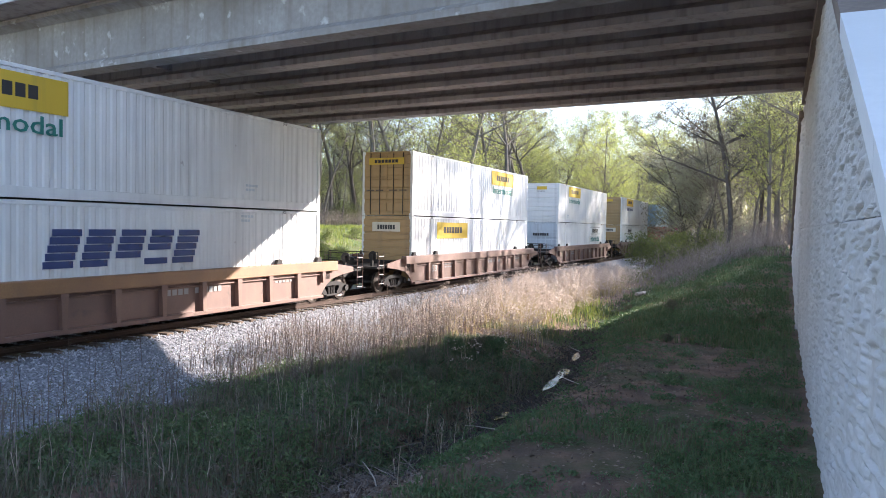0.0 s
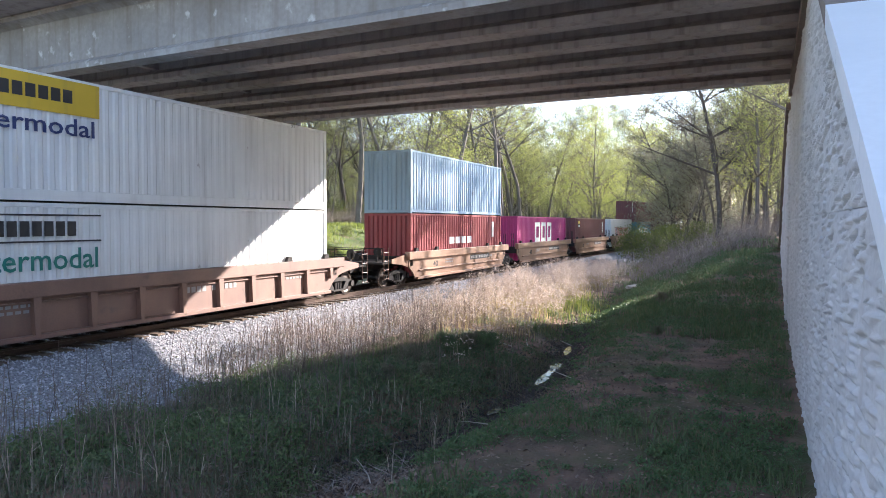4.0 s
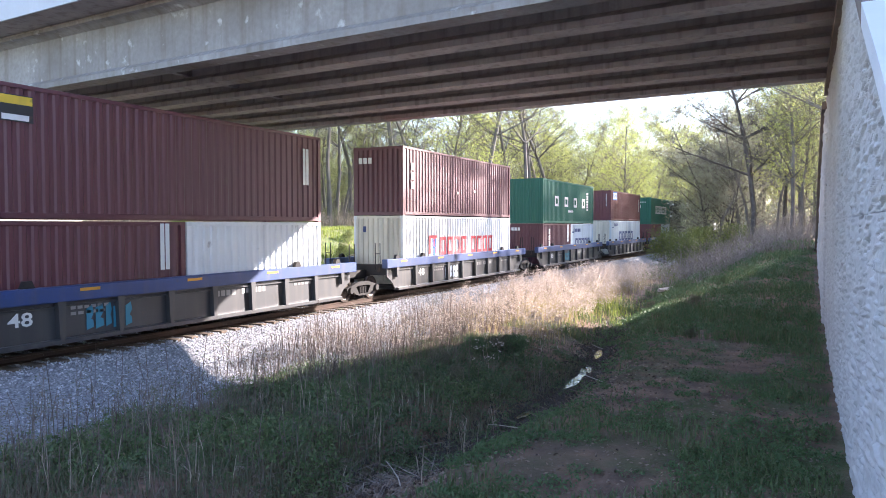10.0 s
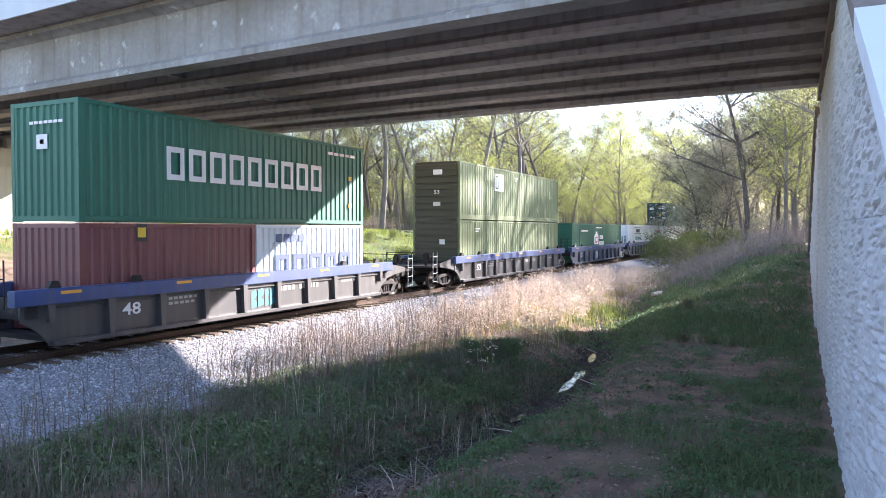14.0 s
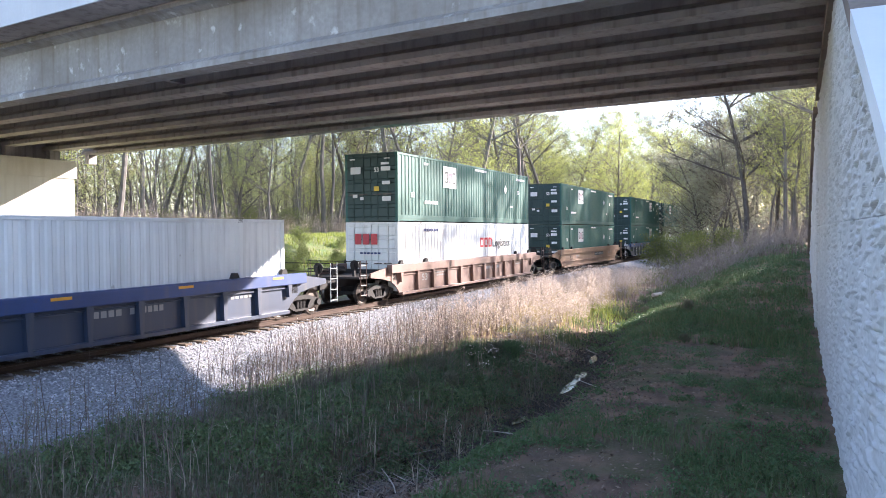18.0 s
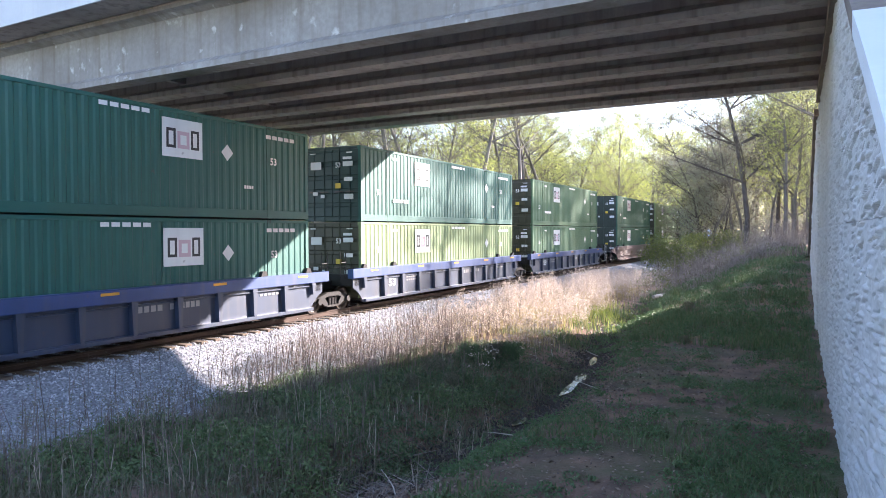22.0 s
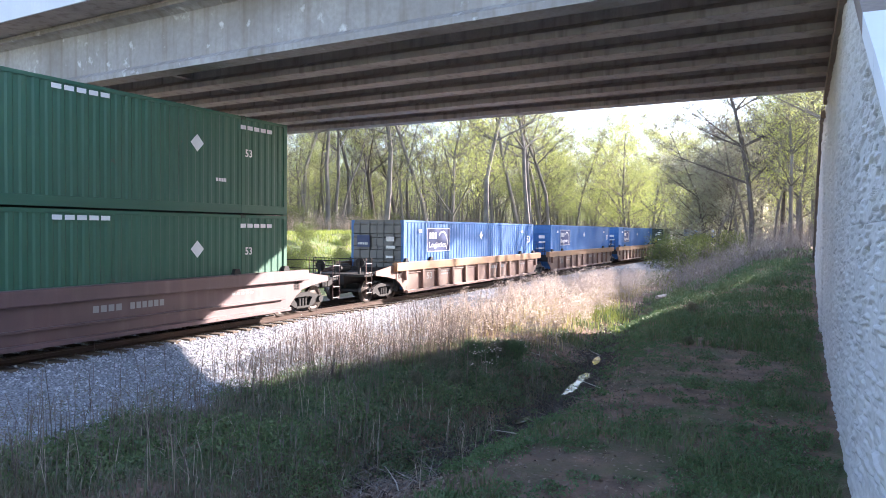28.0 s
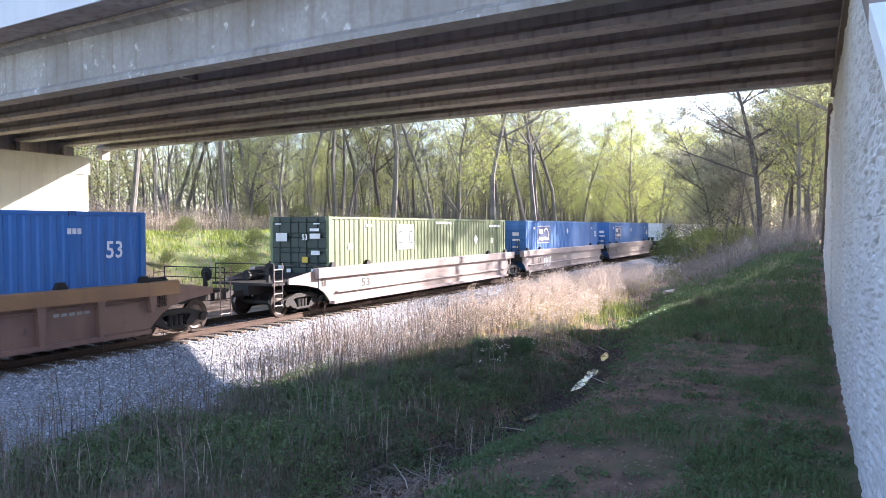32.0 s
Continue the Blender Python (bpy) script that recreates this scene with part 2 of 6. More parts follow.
LEAF_DEPTH = leafy("deep_wood_brush", (0.22, 0.20, 0.135), (0.16, 0.19, 0.08), 0.25)
LEAF_EVER = leafy("evergreen_foliage", (0.25, 0.26, 0.18), (0.37, 0.36, 0.28), 0.5)
DEADWOOD = surface("bare_canes", (0.33, 0.28, 0.245), (0.18, 0.15, 0.13), 2.0, 12, 0.85, 0.2, 0.004)
LEAF_DEEP = leafy("deep_leaves", (0.12, 0.16, 0.045), (0.23, 0.26, 0.085), 0.55)
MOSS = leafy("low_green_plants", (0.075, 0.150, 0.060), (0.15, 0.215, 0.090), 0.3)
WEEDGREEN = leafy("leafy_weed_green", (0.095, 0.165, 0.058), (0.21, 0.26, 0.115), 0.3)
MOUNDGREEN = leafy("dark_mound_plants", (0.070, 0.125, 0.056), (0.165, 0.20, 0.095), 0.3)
BROWNWEED = leafy("brown_green_weeds", (0.25, 0.20, 0.145), (0.11, 0.145, 0.07), 0.3)
STONE = leafy("ballast_stone", (0.66, 0.66, 0.69), (0.17, 0.17, 0.185), 0.0)
# ditch litter, its colour darkened to carry the gully's shade
SHADE_DEBRIS = leafy("shade_dark_leaves_and_clods", (0.085, 0.06, 0.045), (0.025, 0.02, 0.017), 0.0)
DEBRIS = leafy("dead_leaves", (0.34, 0.24, 0.18), (0.08, 0.05, 0.04), 0.15)
PALEWOOD = surface("bleached_wood", (0.55, 0.50, 0.43), (0.36, 0.31, 0.26), 2.0, 20, 0.8, 0.4, 0.005)
m_water, nt, bs = shader("puddle_water")
bs.inputs["Base Color"].default_value = (0.035, 0.03, 0.025, 1)
bs.inputs["Roughness"].default_value = 0.06
bump(nt, bs, noise_fac(nt, coords(nt), 9, 3), 0.06, 0.01)
WATER = m_water


def soil_material():
    """Earth sheet: crushed stone along the track, brown soil, dull green moss and turf in patches."""
    m, nt, bs = shader("ground_earth")
    v = coords(nt)
    soil = mixed(nt, noise_fac(nt, v, 1.6, 8), (0.255, 0.155, 0.11), (0.125, 0.08, 0.058))
    turf = mixed(nt, noise_fac(nt, v, 7, 6), (0.060, 0.092, 0.028), (0.10, 0.095, 0.045))
    c = mixed(nt, noise_fac(nt, v, 0.45, 5, 0.50, 0.66), soil, turf)
    grit = mixed(nt, noise_fac(nt, v, 22, 3, 0.3, 0.7), (0.44, 0.44, 0.46), (0.12, 0.12, 0.13))
    sep = nt.nodes.new("ShaderNodeSeparateXYZ")
    nt.links.new(v, sep.inputs[0])
    wob = noise_fac(nt, v, 0.8, 4, 0.2, 0.8)
    far = nt.nodes.new("ShaderNodeMath")
    far.operation = "SUBTRACT"
    nt.links.new(sep.outputs["Y"], far.inputs[0])
    far.inputs[1].default_value = 16.2
    ab = nt.nodes.new("ShaderNodeMath")
    ab.operation = "ABSOLUTE"
    nt.links.new(far.outputs[0], ab.inputs[0])
    ad = nt.nodes.new("ShaderNodeMath")
    ad.operation = "MULTIPLY_ADD"
    nt.links.new(wob, ad.inputs[0])
    ad.inputs[1].default_value = 1.0
    nt.links.new(ab.outputs[0], ad.inputs[2])
    r = nt.nodes.new("ShaderNodeMapRange")
    r.inputs["From Min"].default_value = 6.6
    r.inputs["From Max"].default_value = 5.3
    nt.links.new(ad.outputs[0], r.inputs["Value"])
    c = mixed(nt, r.outputs[0], c, grit)
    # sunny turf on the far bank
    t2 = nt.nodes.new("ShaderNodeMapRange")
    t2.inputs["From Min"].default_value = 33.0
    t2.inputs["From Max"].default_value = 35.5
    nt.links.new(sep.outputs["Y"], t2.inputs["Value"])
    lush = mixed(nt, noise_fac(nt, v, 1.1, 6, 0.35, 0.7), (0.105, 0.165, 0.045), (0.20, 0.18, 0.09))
    t3 = nt.nodes.new("ShaderNodeMapRange")
    t3.inputs["From Min"].default_value = 21.0
    t3.inputs["From Max"].default_value = 24.0
    nt.links.new(sep.outputs["Y"], t3.inputs["Value"])
    earth = mixed(nt, noise_fac(nt, v, 2.2, 8, 0.35, 0.62), (0.29, 0.215, 0.16), (0.12, 0.08, 0.055))
    c = mixed(nt, t3.outputs[0], c, earth)
    t4 = nt.nodes.new("ShaderNodeMapRange")
    t4.inputs["From Min"].default_value = 26.0
    t4.inputs["From Max"].default_value = 30.0
    nt.links.new(sep.outputs["X"], t4.inputs["Value"])
    turfy = nt.nodes.new("ShaderNodeMath")
    turfy.operation = "MULTIPLY"
    nt.links.new(t3.outputs[0], turfy.inputs[0])
    nt.links.new(t4.outputs[0], turfy.inputs[1])
    green = nt.nodes.new("ShaderNodeMath")
    green.operation = "MAXIMUM"
    nt.links.new(t2.outputs[0], green.inputs[0])
    nt.links.new(turfy.outputs[0], green.inputs[1])
    c = mixed(nt, green.outputs[0], c, lush)
    nt.links.new(c, bs.inputs["Base Color"])
    bs.inputs["Roughness"].default_value = 0.95
    bump(nt, bs, noise_fac(nt, v, 16, 8, 0.2, 0.8), 0.8, 0.04)
    return m


EARTH = soil_material()

# ---- building helpers ----
class Geo:
    def __init__(self):
        self.v, self.f = [], []

    def add(self, verts, faces):
        n = len(self.v)
        self.v.extend(verts)
        self.f.extend([tuple(i + n for i in f) for f in faces])
        return self

    def box(self, x0, x1, y0, y1, z0, z1):
        return self.add([(x0, y0, z0), (x1, y0, z0), (x1, y1, z0), (x0, y1, z0), (x0, y0, z1), (x1, y0, z1), (x1, y1, z1), (x0, y1, z1)],
                        [(3, 2, 1, 0), (4, 5, 6, 7), (0, 1, 5, 4), (1, 2, 6, 5), (2, 3, 7, 6), (3, 0, 4, 7)])

    def soft_box(self, x0, x1, y0, y1, z0, z1, c=0.01):
        """A box with its edges broken along x."""
        return self.prism([(y0 + c, z0), (y1 - c, z0), (y1, z0 + c), (y1, z1 - c), (y1 - c, z1), (y0 + c, z1), (y0, z1 - c), (y0, z0 + c)], "x", x0, x1)

    def prism(self, poly, axis, a, b):
        """A polygon, counter-clockwise in the two other axes, drawn out along an axis."""
        k = len(poly)
        put = {"x": lambda p, d: (d, p[0], p[1]), "y": lambda p, d: (p[0], d, p[1]), "z": lambda p, d: (p[0], p[1], d)}[axis]
        vs = [put(p, a) for p in poly] + [put(p, b) for p in poly]
        fs = [tuple(range(k))[::-1], tuple(range(k, 2 * k))] + [(i, (i + 1) % k, k + (i + 1) % k, k + i) for i in range(k)]
        if axis == "y":
            fs = [f[::-1] for f in fs]
        return self.add(vs, fs)

    def tube(self, p0, p1, r0, r1, n=6, caps=True):
        a, b = Vector(p0), Vector(p1)
        d = (b - a).normalized()
        u = d.orthogonal().normalized()
        w = d.cross(u)
        vs = []
        for c, r in ((a, r0), (b, r1)):
            for i in range(n):
                q = c + (u * math.cos(math.tau * i / n) + w * math.sin(math.tau * i / n)) * r
                vs.append(tuple(q))
        fs = [(i, (i + 1) % n, n + (i + 1) % n, n + i) for i in range(n)]
        if caps:
            fs += [tuple(range(n))[::-1], tuple(range(n, 2 * n))]
        return self.add(vs, fs)

    def mesh(self, name):
        me = bpy.data.meshes.new(name)
        me.from_pydata(self.v, [], self.f)
        me.update()
        return me


MESHES = {}


def part(name, geo, material, parent, label="", key=None, at=None):
    """One mesh object under a thing or a part; alike pieces share their mesh by the key."""
    k = (key, material.name) if key else None
    if k and k in MESHES:
        me = MESHES[k]
    else:
        me = (geo() if callable(geo) else geo).mesh(name)
        me.materials.append(material)
        if k:
            MESHES[k] = me
    ob = new(name, me)
    ob.parent = parent
    if at is not None:
        ob.location = at
    if label:
        tagged(ob, label)
    return ob


def thing(name, label, category, group="", kind="", at=(0, 0, 0)):
    ob = new(name)
    ob.empty_display_size = 0.3
    ob.location = at
    return tagged(ob, label, category, group, kind)


def solo(name, geo, material, label, category, kind="", group=""):
    """A thing of one mesh."""
    me = geo.mesh(name)
    me.materials.append(material)
    return tagged(new(name, me), label, category, group, kind)


def scatter_mesh(name, verts, faces, material, smooth=False):
    me = bpy.data.meshes.new(name)
    me.from_pydata(verts, [], faces)
    me.materials.append(material)
    me.update()
    return me


def smoothstep(a, b, x):
    t = min(1.0, max(0.0, (x - a) / (b - a)))
    return t * t * (3 - 2 * t)


def along(table, x):
    return float(np.interp(x, [p[0] for p in table], [p[1] for p in table]))


# ---- the lie of the land ----
TRACK = 16.2          # the track's middle line, along x
WALL = -0.64          # face of the abutment and wing walls
SOFFIT = 7.6
WING = [(-1.0, 1.3), (2.0, 1.7), (5.4, 3.42), (7.5, 4.45), (9.1, 5.2), (13.6, 7.45), (28.0, 7.45), (28.02, 7.0), (29.2, 6.99), (32.6, 6.13), (36.5, 4.74), (39.9, 2.98), (42.7, 1.86), (46.8, 1.54), (52, 1.4)]
CREEK = [(8, 6.2), (14, 5.45), (18, 5.3), (22, 5.7), (26, 6.4), (36, 6.9), (60, 8.0)]
BED = [(12.3, 0.0), (13.2, 0.16), (14.5, 0.50), (14.9, 0.55), (17.5, 0.55), (17.9, 0.5), (20.2, -0.05), (24.0, 0.05), (28.0, 0.55), (32.0, 1.45), (37.0, 3.30), (60, 3.5), (200, 5.0)]


def face(x):
    """The wall's face; the wing beyond the bridge stands a little forward."""
    return WALL if x < 28.0 else WALL + 0.064


def rough_land(x, y):
    return 0.10 * noise.noise((x * 0.35, y * 0.35, 0)) + 0.05 * noise.noise((x * 1.3, y * 1.3, 3)) + 0.02 * noise.noise((x * 4, y * 4, 7))


def land(x, y):
    if y < WALL - 0.2:
        top = along(WING, x) - 0.25 if x < 60 else 1.6
        if -2 < x < 52:
            return top
        return 1.5 + 0.6 * noise.noise((x * 0.05, y * 0.05, 0))
    z = -0.78 + along(BED, y)
    k = 1.0 if y < 12.0 else (0.25 if y < 21 else 1.0)
    z += k * rough_land(x, y)
    if y < 12.5:
        z += 0.12 * math.exp(-((y - 8.0) / 1.1) ** 2) * smoothstep(7, 11, x) * smoothstep(24, 16, x)
        z -= 0.55 * math.exp(-((y - along(CREEK, x)) / 1.0) ** 2) * smoothstep(60, 30, x)
        z += 2.5 * smoothstep(24, 50, x) * smoothstep(7.5 + 0.02 * x, 0.5, y)
        z += 2.05 * smoothstep(8.5, 0.5, math.hypot(x, y))
    return z


def ground():
    def lattice(lo, a, b, hi, step):
        core = list(np.arange(a, b, step))
        out, d, p = [], step, a
        while p > lo:
            d *= 1.35
            p -= d
            out.append(p)
        out = out[::-1] + core
        d, p = step, core[-1]
        while p < hi:
            d *= 1.25
            p += d
            out.append(p)
        return out
    xs = lattice(-1500, 4.0, 60.0, 2500, 0.28)
    ys = [-1500, -700, -300, -150, -80, -45, -25, -14, -8, -4, -2, WALL - 0.3, WALL - 0.22] + lattice(WALL - 0.1, WALL - 0.1, 14.0, 2200, 0.26)
    vs = [(x, y, land(x, y)) for x in xs for y in ys]
    n = len(ys)
    fs = [(i * n + j, (i + 1) * n + j, (i + 1) * n + j + 1, i * n + j + 1) for i in range(len(xs) - 1) for j in range(n - 1)]
    me = bpy.data.meshes.new("ground")
    me.from_pydata(vs, [], fs)
    me.polygons.foreach_set("use_smooth", [True] * len(fs))
    me.materials.append(EARTH)
    tagged(new("ground", me), "uneven brown earth with moss, turf and a shallow ditch", "ground", kind="structure")


ground()


# ---- the bridge ----
SKEW = 0.078


def bridge():
    deck = thing("bridge", "grey concrete road bridge on six deep girders over the track", "bridge", kind="structure")
    y0, y1 = WALL - 0.5, 38.9
    centre = [14.88, 17.17, 19.49, 21.97, 24.55, 27.07]

    def girder():
        # bulb-tee section across x, drawn out along y
        prof = [(-0.33, 0), (0.33, 0), (0.33, 0.17), (0.10, 0.34), (0.10, 1.70), (0.30, 1.80), (0.50, 1.84), (0.50, 1.95),
                (-0.50, 1.95), (-0.50, 1.84), (-0.30, 1.80), (-0.10, 1.70), (-0.10, 0.34), (-0.33, 0.17)]
        g = Geo()
        g.prism(prof, "y", y0, y1)
        g.v = [(x + SKEW * y, y, z) for x, y, z in g.v]
        return g
    for i, c in enumerate(centre):
        part("girder", girder, FASCIA if i == 0 else CONCRETE, deck, key="girder", at=(c, 0, SOFFIT))

    def slanted(poly, a=y0, b=y1):
        g = Geo()
        g.prism(poly, "y", a, b)
        g.v = [(x + SKEW * y, y, z) for x, y, z in g.v]
        return g
    z = SOFFIT + 1.95
    part("deck_slab", slanted([(13.21, z + 0.08), (28.30, z + 0.08), (28.30, z + 0.30), (13.21, z + 0.30)], y0, y1), CONCRETE, deck)
    for c in centre:
        part("haunch", slanted([(c - 0.45, z), (c + 0.45, z), (c + 0.45, z + 0.08), (c - 0.45, z + 0.08)]), CONCRETE, deck)
    part("parapet", slanted([(13.15, z + 0.02), (13.21, z + 0.02), (13.21, z + 0.30), (13.59, z + 0.30), (13.49, z + 0.55), (13.39, z + 1.15), (13.15, z + 1.15)]), PALE, deck, "pale coated concrete parapet")
    part("parapet", slanted([(27.92, z + 0.30), (28.30, z + 0.30), (28.30, z + 0.02), (28.36, z + 0.02), (28.36, z + 1.15), (28.12, z + 1.15), (28.02, z + 0.55)]), PALE, deck, "pale coated concrete parapet")
    part("road_surface", slanted([(13.61, z + 0.302), (27.90, z + 0.302), (27.90, z + 0.36), (13.61, z + 0.36)]), ASPHALT, deck)
    # cross beams between the girders near the ends and at mid span
    for yy in (-0.95, 19.0, 37.8):
        for a, b in zip(centre, centre[1:]):
            g = Geo().box(a + 0.11, b - 0.11, yy - 0.12, yy + 0.12, SOFFIT + 0.35, SOFFIT + 1.80)
            g.v = [(x + SKEW * y, y, q) for x, y, q in g.v]
            part("cross_beam", g, CONCRETE, deck)
    for c in centre:
        for yy in (-0.9, 38.4):
            part("bearing_pad", Geo().box(c - 0.28 + SKEW * yy, c + 0.28 + SKEW * yy, yy - 0.15, yy + 0.15, SOFFIT - (0.15 if yy < 0 else 0.56), SOFFIT), CONCRETE, deck)


bridge()


def far_pier():
    p = thing("bridge_pier", "sunlit pale concrete wall pier with a projecting cap", "pier", kind="structure")
    x0, x1, y0 = 12.4, 28.75, 38.0
    part("shaft", Geo().box(x0 + 0.12, x1 - 0.10, y0 + 0.06, y0 + 1.3, 1.6, 6.05), PIER, p)
    part("cap", Geo().prism([(x0, 6.05), (x1, 6.05), (x1, 7.04), (x0, 7.12)], "y", y0 - 0.02, y0 + 1.4), PIER, p)
    # added wall: blocks the sky between the girders so the gap goes dark
    part("gap_wall", Geo().box(x0 + 0.1, x1 - 0.3, y0 + 1.02, y0 + 1.38, 7.0, 9.55), CONCRETE, p, "grey wall added behind the girders to darken the gap")
    part("footing", Geo().box(x0 - 0.3, x1 + 0.3, y0 - 0.3, y0 + 1.7, 0.9, 2.0), PIER, p)


far_pier()


def chisel(x, z):
    """Relief of the split face: long flat ridges and sharp short notches lying along the wall."""
    skew = z + 0.10 * x
    d = 0.012 * noise.noise((x * 1.3, skew * 5.0, 1.0)) + 0.010 * noise.noise((x * 2.6, skew * 17.0, 4.0))
    d += 0.030 * smoothstep(0.24, 0.34, noise.noise((x * 1.7, skew * 15.0, 5.0)))
    d -= 0.055 * smoothstep(0.30, 0.38, noise.noise((x * 2.0, skew * 17.0, 8.0)))
    return d + 0.005 * noise.noise((x * 9, z * 24, 9))


def walls():
    w = thing("wall_abutment", "white split-face concrete panel retaining wall beside the path", "retaining wall", kind="structure")
    step = 1.52
    x = 0.4
    while x < 50:
        row = 0
        while True:
            z0 = -1.6 + row * step
            ztop = max(along(WING, x), along(WING, x + step)) - 0.1
            if z0 > ztop or z0 > 7.2:
                break
            n, k = (30, 96) if x < 11 else ((20, 64) if x < 18 else ((14, 36) if x < 30 else (6, 12)))
            vs = []
            for i in range(n + 1):
                for j in range(k + 1):
                    px = x + 0.004 + (step - 0.008) * i / n
                    pz = z0 + 0.004 + (step - 0.008) * j / k
                    pz = min(pz, along(WING, px) - 0.12)
                    rim = i in (0, n) or j in (0, k)
                    vs.append((px, face(px) + (0.004 if rim else 0.012 + chisel(px, pz)), pz))
            g = Geo().add(vs, [(i * (k + 1) + j, i * (k + 1) + j + 1, (i + 1) * (k + 1) + j + 1, (i + 1) * (k + 1) + j) for i in range(n) for j in range(k)])
            pan = part("panel", g, WALLSTONE, w)
            pan.data.polygons.foreach_set("use_smooth", [True] * len(pan.data.polygons))
            row += 1
        x += step
    xs = [p[0] for p in WING]
    for a, b in ((xs[0], 28.0), (28.01, xs[-1])):
        tops = [(q, z - 0.1) for q, z in WING if a <= q <= b]
        part("backing", Geo().prism([(a, -2.2), (b, -2.2)] + tops[::-1], "y", face(a) - 0.35, face(a) - 0.03), WALLSTONE, w)
    for a, b in zip(xs, xs[1:]):
        if b - a > 0.1:
            za, zb = along(WING, a), along(WING, b)
            part("coping", Geo().prism([(a, za - 0.22), (b - 0.01, zb - 0.22), (b - 0.01, zb + 0.04), (a, za + 0.04)], "y", face(a) - 0.45, face(a) + 0.13), CHEEK if b < 9.2 else COPING, w)
    part("cheek_wall", Geo().box(3.0, 9.35, WALL - 0.85, WALL - 0.5, 1.0, 10.3), CHEEK, w, "smooth pale blue-grey coated concrete")
    part("cheek_wall", Geo().box(9.38, 13.9, WALL - 0.85, WALL - 0.5, 1.0, 10.3), CHEEK, w, "smooth pale blue-grey coated concrete")
    part("back_wall", Geo().box(13.92, 27.6, WALL - 1.5, WALL - 1.14, 5.0, 9.4), CONCRETE, w)


walls()


# ---- the track ----
def track():
    t = thing("railway_track", "rusty steel rails on weathered wooden ties in crushed stone", "railway track", kind="structure")
    prof = [(-0.07, 0), (0.07, 0), (0.07, 0.02), (0.012, 0.045), (0.012, 0.125), (0.036, 0.135), (0.036, 0.172), (-0.036, 0.172), (-0.036, 0.135), (-0.012, 0.125), (-0.012, 0.045), (-0.07, 0.02)]
    for s in (-1, 1):
        part("rail", Geo().prism([(TRACK + s * 0.753 + a, b - 0.172) for a, b in prof], "x", -260, 760), RAIL, t)
    one = lambda: Geo().soft_box(-0.115, 0.115, -1.3, 1.3, -0.18, 0, 0.012)
    for i in range(150):
        part("tie", one, WOODTIE, t, key="tie", at=(4 + 0.56 * i, TRACK + random.uniform(-0.03, 0.03), -0.182))
    rest = Geo()
    for i in range(-480, 1300):
        if not 0 <= i < 150:
            x = 4 + 0.56 * i
            rest.box(x - 0.115, x + 0.115, TRACK - 1.3, TRACK + 1.3, -0.36, -0.182)
    tagged(part("far_ties", rest, WOODTIE, t), kind="stuff")


track()

# ---- containers ----
MOVING = []           # things of the train and where each stands along it at the start
SPEED = 17.23
LOW, HIGH = 0.36, 3.27


def corrugated(L, H, period, depth, x0, x1, z0, z1, y, out):
    """A trapezoid-ribbed sheet from x0 to x1, facing out (-1 or 1) along y."""
    n = max(2, round((x1 - x0) / period))
    p = (x1 - x0) / n
    xs, ys = [], []
    for i in range(n):
        a = x0 + i * p
        for k, d in ((0.0, 0), (0.34, 0), (0.5, depth), (0.84, depth)):
            xs.append(a + k * p)
            ys.append(y - out * d)
    xs.append(x1)
    ys.append(y)
    vs = [(a, b, z0) for a, b in zip(xs, ys)] + [(a, b, z1) for a, b in zip(xs, ys)]
    m = len(xs)
    fs = [(i, i + 1, m + i + 1, m + i) if out < 0 else (i + 1, i, m + i, m + i + 1) for i in range(m - 1)]
    return Geo().add(vs, fs)


def pressed_sheet(y0, y1, z0, z1, n, depth, e):
    """A steel sheet with n flat ribs pressed outwards across it."""
    zs, xs = [z0], [0.02]
    p = (z1 - z0) / n
    for i in range(n):
        a = z0 + i * p
        for k, d in ((0.10, 0), (0.16, depth), (0.80, depth), (0.86, 0)):
            zs.append(a + k * p)
            xs.append(0.02 + d)
    zs.append(z1)
    xs.append(0.02)
    poly = [(e * b, a) for a, b in zip(zs, xs)] + [(-e * 0.02, z1), (-e * 0.02, z0)]
    if e < 0:
        poly = poly[::-1]
    return Geo().prism(poly, "y", y0, y1)


def word(text, size, material, parent, x, y, z, width=None, bold=0.006, face="side"):
    """Real lettering, standing out a few millimetres."""
    key = (text, size, width, material.name, bold)
    if key not in MESHES:
        cu = bpy.data.curves.new("lettering", "FONT")
        cu.body = text
        cu.size = size
        cu.offset = bold
        cu.extrude = 0.003
        cu.resolution_u = 2
        ob = bpy.data.objects.new("lettering", cu)
        scene.collection.objects.link(ob)
        me = bpy.data.meshes.new_from_object(ob.evaluated_get(bpy.context.evaluated_depsgraph_get()))
        bpy.data.objects.remove(ob)
        if width:
            ws = [v.co.x for v in me.vertices]
            k = width / (max(ws) - min(ws))
            for v in me.vertices:
                v.co.x = (v.co.x - min(ws)) * k
        me.materials.clear()
        me.materials.append(material)
        me.name = "lettering"
        MESHES[key] = me
    ob = new("lettering", MESHES[key])
    ob.parent = parent
    if face == "side":
        ob.matrix_local = pose(x, y, z, 90, 0, 0)
    else:
        ob.matrix_local = pose(x, y, z, 90, 0, -90)
    return ob


